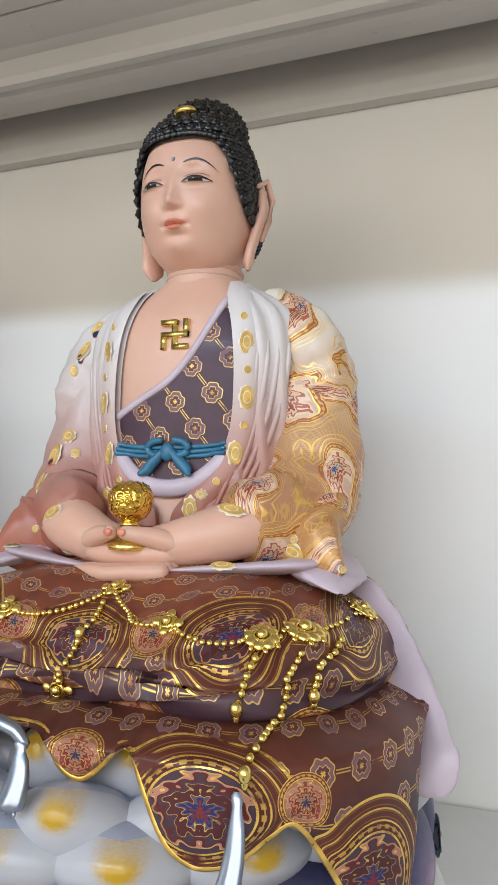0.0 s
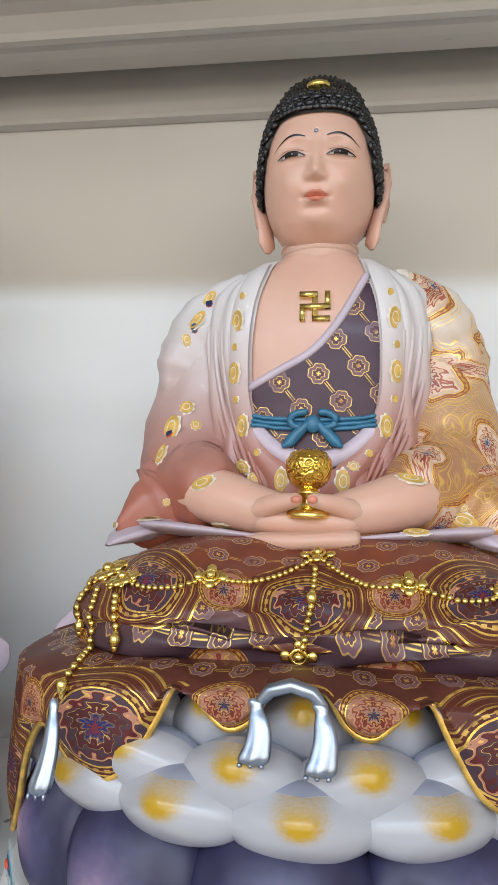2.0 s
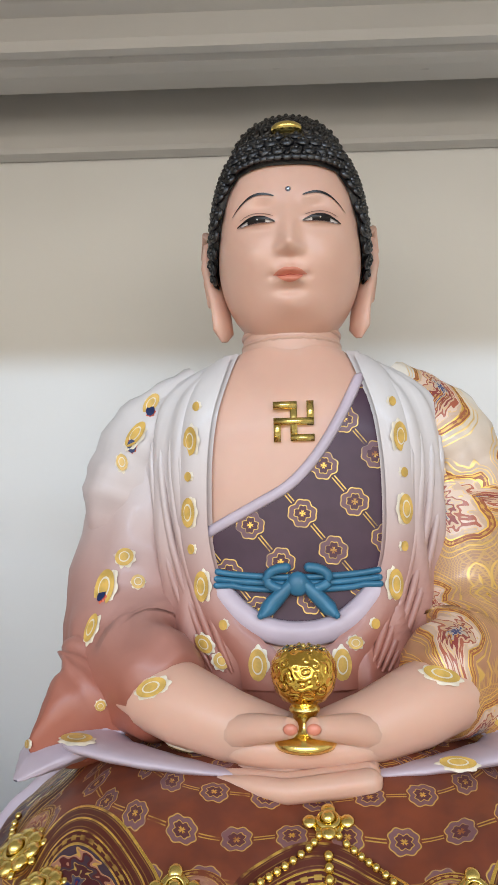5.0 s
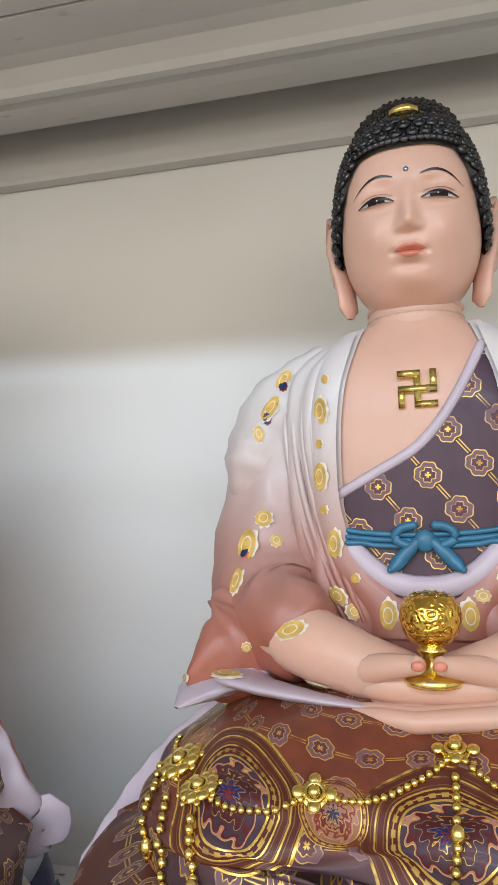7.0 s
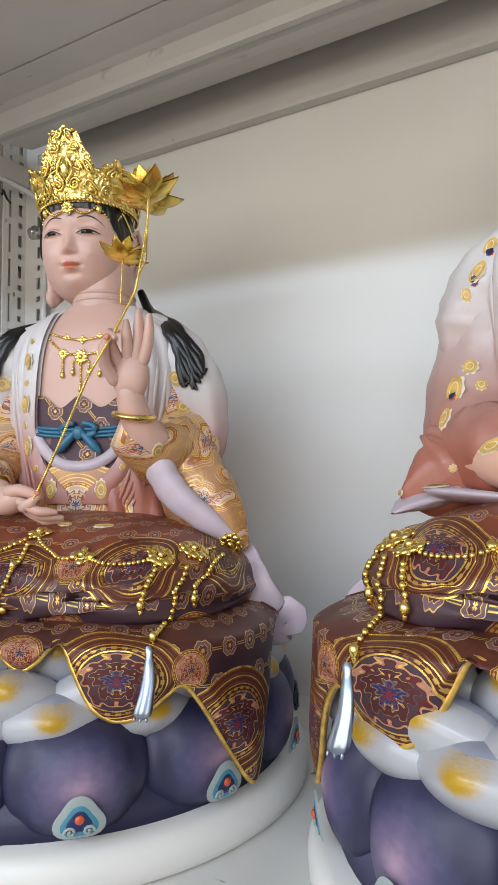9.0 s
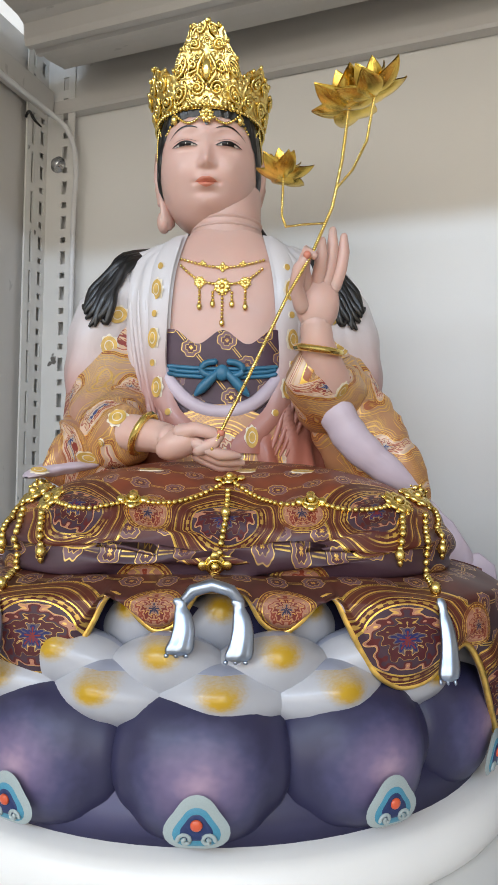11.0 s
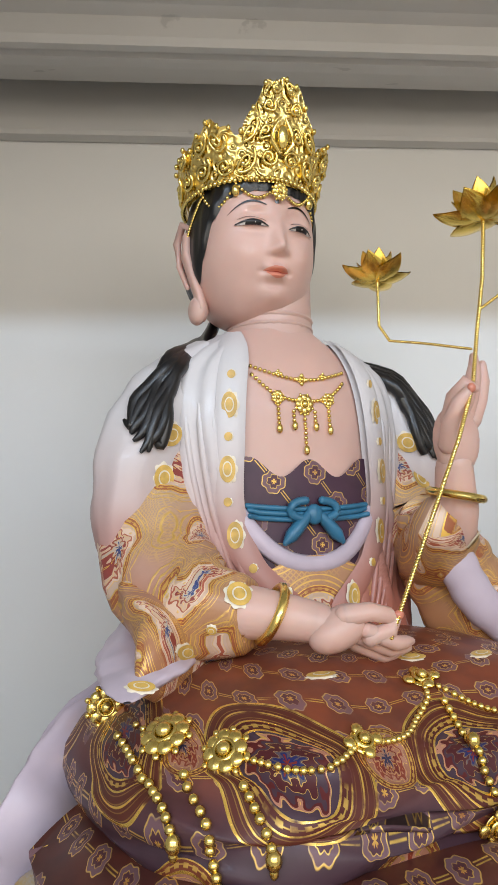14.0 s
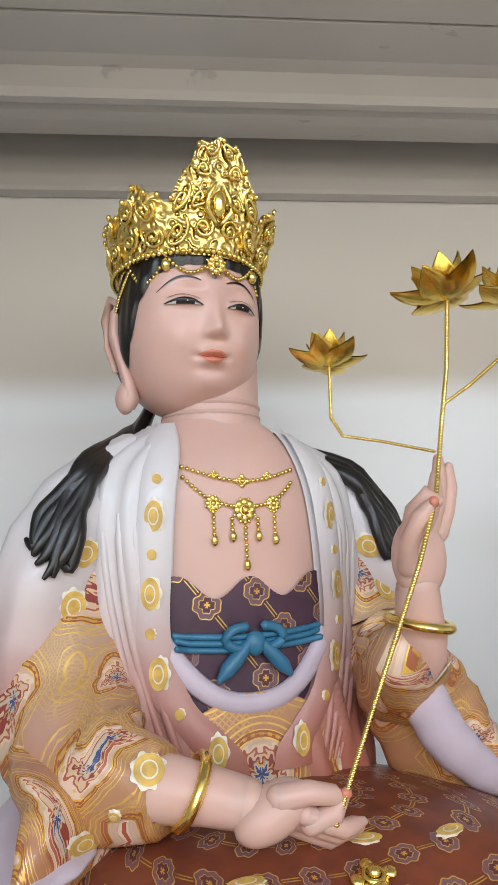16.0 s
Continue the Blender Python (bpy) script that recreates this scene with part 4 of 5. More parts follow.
def sash(s, k, surf, z, key="bow", half=0.045, yo=0.0):
    """Blue sash with a knotted bow."""
    for dz in (-0.0035, 0.0, 0.0035):
        pts = []
        for i in range(13):
            x = -half + 2 * half * i / 12
            p, n = k.front(x, z + dz + 0.35 * x * x * 4, 0.0012)
            pts.append(p)
        s.tube(pts, [0.0018] * 13, key, 8)
    p, n = k.front(0, z, 0.004)
    s.ball(p, (0.0062, 0.004, 0.0068), key, 14, 10)
    for sx in (-1, 1):
        loop = []
        for i in range(9):
            g = math.pi * i / 8
            q, _ = k.front(sx * (0.006 + 0.011 * math.sin(g)), z + 0.003 + 0.006 * math.cos(g), 0.004)
            loop.append(q)
        s.tube(loop, [0.0028] * 9, key, 8)
        tail = [k.front(sx * (0.004 + 0.0042 * i), z - 0.0045 * i, 0.004)[0] for i in range(5)]
        s.tube(tail, [0.003, 0.004, 0.0045, 0.0045, 0.002], key, 8)


def panel(s, surf, edge, ring, key, zlo, ztop, out, half):
    """A cloth panel on the chest, from zlo up to the line ztop(x)."""
    def fn(a, b):
        x = (a - 0.5) * 2 * half
        z = zlo + (ztop(x) - zlo) * b
        q = max(-1, min(1, x / ring(z)[0]))
        g = math.asin(math.copysign(abs(q) ** (1 / 0.85), q))
        p = surf(g, z, out)
        return (*p, x, z)
    s.grid(fn, 40, 24, key)
    return fn


# ---- placing ----
BUDDHA = pose(-0.229, 0.465, S, 0, 0, -2)
GUANYIN = pose(-0.672, 0.42, S, 0, 0, 20)

seat_b = lotus_seat(BUDDHA, 0.203, 1.0, "white and violet lotus pedestal under the cup-bearing seated figure")
seat_g = lotus_seat(GUANYIN, 0.213, 0.90, "white and violet lotus pedestal under the crowned seated figure")

# seated figure with a cup
s = Shape()
lower_body(s, 0.0, "lap")
drapes(s, 0.0, (0.203, -0.045, 0.112))
OPEN_B = [(0.215, 0.004), (0.27, 0.006), (0.285, 0.016), (0.30, 0.031), (0.33, 0.044), (0.37, 0.047), (0.41, 0.044), (0.44, 0.036), (0.46, 0.03)]
surf_b, ring_b, edge_b = figure_body(s, 0.0, 0.055, 1.0, "robe", "skin", OPEN_B, "robe")
face_b, _ = head(s, (0.0, 0.044, 0.517), 1.0, "skin", True)
knobs(s, (0.0, 0.044, 0.517), 1.0, face_b)


def line_b(x):
    return min(0.436, 0.345 + 0.055 * ((x + 0.05) / 0.1) + 0.055 * max(0, (x + 0.01) / 0.055) ** 2)


inner = panel(s, surf_b, edge_b, ring_b, "inner", 0.285, line_b, 0.0022, 0.050)
rim = [Vector(inner(i / 24, 1.0)[:3]) for i in range(25)]
s.tube(rim, [0.0032] * 25, "lilac", 8, 0.7, (0, 1, 0), False)
low = [Vector(surf_b(math.asin(max(-1, min(1, (i - 12) * 0.0036 / ring_b(0.30)[0]))), 0.290 + 0.00022 * (i - 12) ** 2, 0.004)) for i in range(25)]
s.tube(low, [0.007] * 25, "lilac", 10, 0.6, (0, 1, 0), False)
for sx in (-1, 1):
    key = "sleeve" if sx > 0 else "robe"
    sleeve(s, [(sx * 0.056, 0.060, 0.432), (sx * 0.084, 0.056, 0.398), (sx * 0.097, 0.048, 0.345), (sx * 0.102, 0.034, 0.300), (sx * 0.095, 0.010, 0.273), (sx * 0.070, -0.018, 0.266), (sx * 0.063, -0.025, 0.2635)], [0.022, 0.035, 0.037, 0.038, 0.036, 0.029, 0.0175], key)
    sleeve(s, [(sx * 0.09, 0.03, 0.296), (sx * 0.100, 0.014, 0.270), (sx * 0.109, 0.000, 0.254), (sx * 0.124, -0.014, 0.244), (sx * 0.140, -0.026, 0.237)], [0.02, 0.037, 0.034, 0.024, 0.002], "robe" if sx < 0 else "sleeve", 0.55)
    sleeve(s, [(sx * 0.10, 0.03, 0.262), (sx * 0.114, 0.010, 0.243), (sx * 0.126, -0.012, 0.236), (sx * 0.135, -0.028, 0.231), (sx * 0.142, -0.038, 0.226)], [0.016, 0.030, 0.027, 0.016, 0.002], "lilac", 0.3, (0, 0.2, 1))
    sleeve(s, [(sx * 0.115, 0.00, 0.244), (sx * 0.105, -0.024, 0.240), (sx * 0.078, -0.040, 0.238), (sx * 0.045, -0.050, 0.236), (sx * 0.02, -0.055, 0.235)], [0.010, 0.019, 0.016, 0.010, 0.001], "lilac", 0.26, (0, 0.2, 1))
    s.tube([(sx * 0.086, -0.008, 0.266), (sx * 0.072, -0.020, 0.264), (sx * 0.055, -0.031, 0.259), (sx * 0.033, -0.041, 0.253), (sx * 0.008, -0.047, 0.248)], [0.019, 0.0205, 0.0195, 0.0165, 0.013], "skin", 20)
    # folds below the lapels
    for i in range(4):
        x0 = sx * (0.058 + 0.007 * i)
        pts = [surf_b(math.copysign(math.asin(min(0.99, abs(x0) * (1 - 0.5 * q * q) / ring_b(0.40 - 0.13 * q)[0])), sx), 0.40 - 0.13 * q, 0.006) for q in [j / 10 for j in range(11)]]
        s.tube(pts, [0.001] + [0.0024] * 9 + [0.001], "robe", 8, 1.0, None, False)
    # shoulder cape
    sleeve(s, [(sx * 0.055, 0.05, 0.437), (sx * 0.090, 0.047, 0.406), (sx * 0.109, 0.040, 0.366), (sx * 0.118, 0.032, 0.335)], [0.018, 0.028, 0.026, 0.004], "robe" if sx < 0 else "sleeve", 0.8)
s.ball((0, -0.043, 0.246), (0.044, 0.019, 0.0125), "skin", 24, 12)
fingers(s, "skin", (0.030, -0.053, 0.2365), (-0.044, -0.048, 0.2345), 4, (0, 0.0065, 0.0007), 0.0056, (0, -0.009, -0.001))
for sx in (-1, 1):
    s.tube([(sx * 0.036, -0.047, 0.252), (sx * 0.019, -0.060, 0.2575), (sx * 0.006, -0.0675, 0.2600)], [0.0085, 0.0066, 0.0048], "skin", 12)
    s.ball((sx * 0.0052, -0.0718, 0.2604), (0.0034, 0.0016, 0.0026), "lip", 10, 6)
k = Skin(s)
sash(s, k, surf_b, 0.317)
# gold 卍 emblem on the chest
c = 0.0036
bars = [(0, 0, c * 0.55, c * 3.2), (0, 0, c * 3.2, c * 0.55), (-c * 1.35, c * 2.65, c * 1.9, c * 0.55), (c * 1.35, -c * 2.65, c * 1.9, c * 0.55), (c * 2.65, c * 1.35, c * 0.55, c * 1.9), (-c * 2.65, -c * 1.35, c * 0.55, c * 1.9)]
p, n = k.front(0, 0.408, 0.0)
for x, z, w, h in bars:
    s.box((x - w, p.y - 0.0032 - 0.0001 * (w > h), 0.408 + z - h), (x + w, p.y + 0.005, 0.408 + z + h), "gold")
for x, z, w, h, t in ((0.068, 0.276, 0.013, 0.0065, -20), (-0.073, 0.271, 0.013, 0.0065, 20), (0.105, 0.249, 0.015, 0.0070, -16), (-0.112, 0.245, 0.015, 0.0070, 16), (-0.06, 0.242, 0.013, 0.005, 0), (0.07, 0.241, 0.012, 0.005, 0),
                      (0.105, 0.257, 0.004, 0.004, 0), (-0.105, 0.257, 0.004, 0.004, 0), (-0.14, 0.24, 0.004, 0.003, 0), (0.14, 0.24, 0.004, 0.003, 0),
                      (-0.096, 0.405, 0.007, 0.014, -25), (-0.088, 0.425, 0.006, 0.011, -30), (-0.104, 0.388, 0.005, 0.008, 10), (-0.11, 0.315, 0.010, 0.016, 0), (-0.10, 0.332, 0.008, 0.008, 30), (-0.115, 0.294, 0.006, 0.012, 0), (-0.092, 0.318, 0.006, 0.006, 0),
                      (-0.052, 0.285, 0.009, 0.006, -35), (-0.043, 0.276, 0.007, 0.006, -40), (0.03, 0.286, 0.006, 0.005, 0)):
    badge(s, k, x, z, w, h, t)
for x, z in ((-0.098, 0.398), (-0.111, 0.311), (-0.088, 0.42)):
    badge(s, k, x, z, 0.004, 0.006, 0, ("red_orn", "navy_orn"))
statue_b = s.make("statue", at=BUDDHA)
tagged(statue_b, "painted resin seated statue with black curls, white-rose robe and brocade lap", "statue")
skin_b = k

# crowned figure with a lotus spray
s = Shape()
DZ = -0.034
lower_body(s, -0.021, "lap_g", 0.003, 0.008)
drapes(s, -0.020, (0.208, 0.0, 0.112))
OPEN_G = [(0.215, 0.004), (0.27, 0.008), (0.285, 0.020), (0.30, 0.033), (0.33, 0.043), (0.37, 0.043), (0.41, 0.040), (0.44, 0.034), (0.46, 0.03)]
surf_g, ring_g, edge_g = figure_body(s, DZ, 0.075, 0.98, "robe_g", "skin_g", OPEN_G, "robe_g")
HC = Vector((-0.016, 0.074, 0.482))
face_g, _ = head(s, tuple(HC), 0.97, "skin_g", False)


def bodice(x):
    return 0.357 + 0.007 * math.cos(x * 150) * (1 - abs(x) * 6) + 0.004 * abs(x) * 20


panel(s, surf_g, edge_g, ring_g, "inner", 0.285, bodice, 0.0025, 0.047)
panel(s, surf_g, edge_g, ring_g, "sleeve_g", 0.235, lambda x: 0.302 - 9 * x * x, 0.006, 0.05)
low = [Vector(surf_g(math.asin(max(-1, min(1, (i - 12) * 0.0036 / ring_g(0.30)[0]))), 0.296 + 0.00024 * (i - 12) ** 2, 0.004)) for i in range(25)]
s.tube(low, [0.006] * 25, "lilac", 10, 0.6, (0, 1, 0), False)

# black hair: cap, coiled rolls and locks over the shoulders


def cap_g(a, b):
    az = 2 * math.pi * (a - 0.5)
    e0 = radians(lerp_list([(-1, -46), (-0.2, -40), (0.12, -26), (0.3, -8), (0.46, 14), (0.68, 28), (1, 34)], math.cos(az)))
    el = e0 + (math.pi / 2 - 0.003 - e0) * b
    w = 1.01 + 0.05 * min(1, b * 10) + 0.010 * math.sin(az * 34 + 5 * b)
    p = HC + (face_g(az, el) - HC) * w
    return (*p, a, b)


s.grid(cap_g, 150, 24, "black", True)
s.ball(HC + Vector((0, 0.012, 0.062)), (0.028, 0.026, 0.035), "black", 24, 14)
sg = "sleeve_g"
# her hand on the viewer's left rests low, the other one is raised
sleeve(s, [(-0.050, 0.080, 0.392), (-0.078, 0.074, 0.360), (-0.092, 0.062, 0.315), (-0.097, 0.040, 0.268), (-0.088, 0.006, 0.243), (-0.066, -0.022, 0.240), (-0.064, -0.025, 0.240)], [0.02, 0.032, 0.034, 0.036, 0.033, 0.021, 0.0125], sg)
sleeve(s, [(0.050, 0.080, 0.392), (0.078, 0.074, 0.360), (0.092, 0.062, 0.320), (0.098, 0.040, 0.280), (0.088, 0.005, 0.272), (0.066, -0.024, 0.288), (0.0645, -0.0265, 0.290)], [0.02, 0.032, 0.034, 0.035, 0.031, 0.019, 0.0125], sg)
sleeve(s, [(-0.085, 0.045, 0.272), (-0.096, 0.025, 0.243), (-0.105, -0.001, 0.225), (-0.118, -0.020, 0.216), (-0.13, -0.032, 0.210)], [0.02, 0.034, 0.031, 0.020, 0.002], sg, 0.5)
sleeve(s, [(-0.10, 0.04, 0.236), (-0.112, 0.014, 0.220), (-0.122, -0.012, 0.214), (-0.132, -0.030, 0.211), (-0.138, -0.044, 0.207)], [0.016, 0.028, 0.025, 0.015, 0.002], "lilac", 0.3, (0, 0.2, 1))
sleeve(s, [(0.075, -0.012, 0.285), (0.088, -0.012, 0.262), (0.105, -0.012, 0.236), (0.135, -0.008, 0.212), (0.16, -0.004, 0.196)], [0.010, 0.014, 0.014, 0.011, 0.001], "lilac", 0.7)
sleeve(s, [(0.085, 0.012, 0.300), (0.102, 0.018, 0.262), (0.122, 0.015, 0.230), (0.145, 0.006, 0.208), (0.165, 0.0, 0.192)], [0.02, 0.034, 0.035, 0.024, 0.001], sg, 0.7)
for sx in (-1, 1):
    sleeve(s, [(sx * 0.048, 0.066, 0.405), (sx * 0.083, 0.062, 0.375), (sx * 0.106, 0.053, 0.335), (sx * 0.117, 0.046, 0.285), (sx * 0.122, 0.044, 0.255)], [0.014, 0.026, 0.027, 0.02, 0.002], "robe_g", 0.85)
    for i in range(4):
        x0 = sx * (0.056 + 0.008 * i)
        pts = [surf_g(math.copysign(math.asin(min(0.99, abs(x0) * (1 - 0.45 * q * q) / ring_g(0.40 - 0.14 * q)[0])), sx), 0.40 - 0.14 * q, 0.006) for q in [j / 10 for j in range(11)]]
        s.tube(pts, [0.001] + [0.0024] * 9 + [0.001], "robe_g", 8, 1.0, None, False)
k = Skin(s)
# locks of hair lying over the shoulders
for sx in (-1, 1):
    for i in range(9):
        o = i - 4
        pts = [(sx * 0.026, 0.112, 0.452), (sx * 0.038, 0.104 + 0.001 * o, 0.430), (sx * 0.052, 0.088 + 0.0015 * o, 0.416 + 0.001 * o)]
        for j, (x, z) in enumerate(((0.082, 0.393), (0.095, 0.375), (0.103, 0.358), (0.108, 0.344), (0.111, 0.332))):
            fan = o * (0.0013 + 0.0004 * j)
            wv = 0.0018 * math.sin(j * 1.9 + i * 1.3)
            x1, z1 = min(0.121, x + fan * 0.75 + wv), z + fan * 0.55 + wv + (0.004 * abs(o) if j > 3 else 0)
            p, n = k.front(sx * x1, z1, 0.0025)
            pts.append(tuple(p))
        sleeve(s, pts, [0.004, 0.0048, 0.005, 0.005, 0.0048, 0.0042, 0.003, 0.001], "black", 0.85)
sk = "skin_g"
# low hand
s.tube([(-0.082, -0.008, 0.243), (-0.064, -0.026, 0.241), (-0.05, -0.036, 0.239), (-0.036, -0.046, 0.236)], [0.015, 0.0145, 0.0125, 0.011], sk, 18)
s.ball((-0.026, -0.052, 0.233), (0.019, 0.012, 0.011), sk, 18, 12, Matrix.Rotation(radians(-25), 3, "Y"))
fingers(s, sk, (-0.014, -0.054, 0.228), (0.018, -0.052, 0.219), 3, (0, 0.006, -0.004), 0.0045, (0, -0.004, -0.003))
s.tube([(-0.026, -0.058, 0.240), (-0.014, -0.063, 0.242), (-0.003, -0.064, 0.2395), (0.002, -0.062, 0.236)], [0.006, 0.0052, 0.0045, 0.003], sk, 10)
s.tube([(-0.012, -0.060, 0.228), (-0.002, -0.064, 0.232), (0.003, -0.063, 0.238)], [0.005, 0.0046, 0.003], sk, 10)
s.ball((0.003, -0.0655, 0.2395), (0.003, 0.0022, 0.0026), "lip", 8, 6)
# raised hand, held a little to the side
first = len(s.v)
s.tube([(0.074, -0.015, 0.283), (0.066, -0.028, 0.296), (0.0615, -0.034, 0.309), (0.060, -0.036, 0.322)], [0.0155, 0.0145, 0.0125, 0.0115], sk, 18)
s.ball((0.061, -0.038, 0.338), (0.0165, 0.0105, 0.022), sk, 18, 12)
for i, (dx, h, by) in enumerate(((0.012, 0.036, -0.004), (0.0055, 0.040, -0.006), (-0.001, 0.030, -0.012))):
    a = Vector((0.061 + dx, -0.040, 0.350))
    s.tube([a, a + Vector((0.002 + dx * 0.2, by * 0.6, h * 0.35)), a + Vector((0.003 + dx * 0.3, by, h * 0.7)), a + Vector((0.003 + dx * 0.3, by * 1.1, h))], [0.0054, 0.005, 0.0044, 0.0028], sk, 10)
s.tube([(0.052, -0.042, 0.348), (0.049, -0.052, 0.362), (0.052, -0.060, 0.370), (0.056, -0.062, 0.366)], [0.0054, 0.005, 0.0045, 0.003], sk, 10)
s.tube([(0.049, -0.044, 0.334), (0.044, -0.053, 0.346), (0.046, -0.060, 0.358), (0.050, -0.063, 0.364)], [0.006, 0.0054, 0.0048, 0.003], sk, 10)
s.ball((0.051, -0.065, 0.3655), (0.003, 0.0022, 0.003), "lip", 8, 6)
for i in range(first, len(s.v)):
    s.v[i] = (s.v[i][0] + 0.011, s.v[i][1], s.v[i][2])
k = Skin(s)
sash(s, k, surf_g, 0.294, "bow", 0.044)
for x, z, w, h, t in ((-0.075, 0.252, 0.010, 0.010, 20), (-0.10, 0.222, 0.014, 0.006, -12), (-0.13, 0.212, 0.010, 0.005, -12), (-0.088, 0.234, 0.004, 0.004, 0), (0.092, 0.275, 0.006, 0.010, 0), (0.02, 0.213, 0.013, 0.005, 0), (-0.045, 0.213, 0.012, 0.005, 0), (0.06, 0.213, 0.012, 0.005, 0),
                      (-0.09, 0.345, 0.012, 0.010, 30), (-0.096, 0.318, 0.010, 0.012, 0), (0.09, 0.345, 0.012, 0.010, -30), (0.098, 0.318, 0.010, 0.012, 0)):
    badge(s, k, x, z, w, h, t)
statue_g = s.make("statue", at=GUANYIN)
tagged(statue_g, "painted resin seated statue with long black hair, robe and brocade lap", "statue")
skin_g = k


# ---- metal ornaments on the figures ----
def rosette_mesh(kind):
    """Small cast rosette facing -y, radius 1: petals round a domed boss."""
    s = Shape()
    n = 8 if kind == "round" else 4
    for i in range(n):
        g = 2 * math.pi * i / n + (0 if kind == "round" else 0)
        s.ball((0.62 * math.sin(g) * (1.25 if kind != "round" and i % 2 else 1), -0.12, 0.62 * math.cos(g)), (0.34, 0.2, 0.34), "gold", 10, 6)
        if kind == "round":
            s.ball((0.95 * math.sin(g + 0.39), -0.05, 0.95 * math.cos(g + 0.39)), (0.15, 0.12, 0.15), "gold", 8, 5)
    s.torus((0, -0.22, 0), 0.42, 0.1, "gold", 18, 6, Matrix.Rotation(radians(90), 3, "X"))
    s.ball((0, -0.3, 0), (0.3, 0.28, 0.3), "gold", 14, 8)
    s.ball((0, 0.0, 0), (0.7, 0.12, 0.7), "gold", 14, 6)
    return s.mesh("rosette_" + kind)


ROSE = {kk: rosette_mesh(kk) for kk in ("round", "lozenge")}


def tassel_mesh():
    """Smooth silver tassel hanging down from the origin, 1 long."""
    s = Shape()

    def fn(a, b):
        g = 2 * math.pi * a
        r = smooth_at([(0, 0.06), (0.06, 0.11), (0.14, 0.09), (0.3, 0.14), (0.7, 0.19), (0.95, 0.20), (1.0, 0.05)], b)
        r *= 1 + 0.10 * math.cos(6 * g) * b
        return (r * math.sin(g) + 0.10 * math.sin(3 * b), -0.62 * r * math.cos(g), -b, a, b)
    s.grid(fn, 28, 24, "silver", True)
    for x in (-0.17, -0.02, 0.13):
        s.ball((x + 0.02, 0, -1.0), (0.04, 0.04, 0.04), "silver", 8, 5)
    return s.mesh("tassel")


TASSEL = tassel_mesh()


def bead_row(k, pts, r, lift=None):
    """Beads strung along points (x, z) laid on the figure."""
    s = Shape()
    lift = r * 0.75 if lift is None else lift
    dense = []
    for (x0, z0), (x1, z1) in zip(pts, pts[1:]):
        m = max(1, int(math.hypot(x1 - x0, z1 - z0) / 0.001))
        dense += [(x0 + (x1 - x0) * i / m, z0 + (z1 - z0) * i / m) for i in range(m)]
    last = None
    for x, z in dense:
        p, n = k.front(x, z, lift)
        if last is None or (p - last).length > r * 1.75:
            s.ball(p, (r, r, r), "gold", 8, 6)
            last = p
    return s


def sagging(a, b, sag, n=14):
    return [(a[0] + (b[0] - a[0]) * i / n, a[1] + (b[1] - a[1]) * i / n - sag * math.sin(math.pi * i / n)) for i in range(n + 1)]


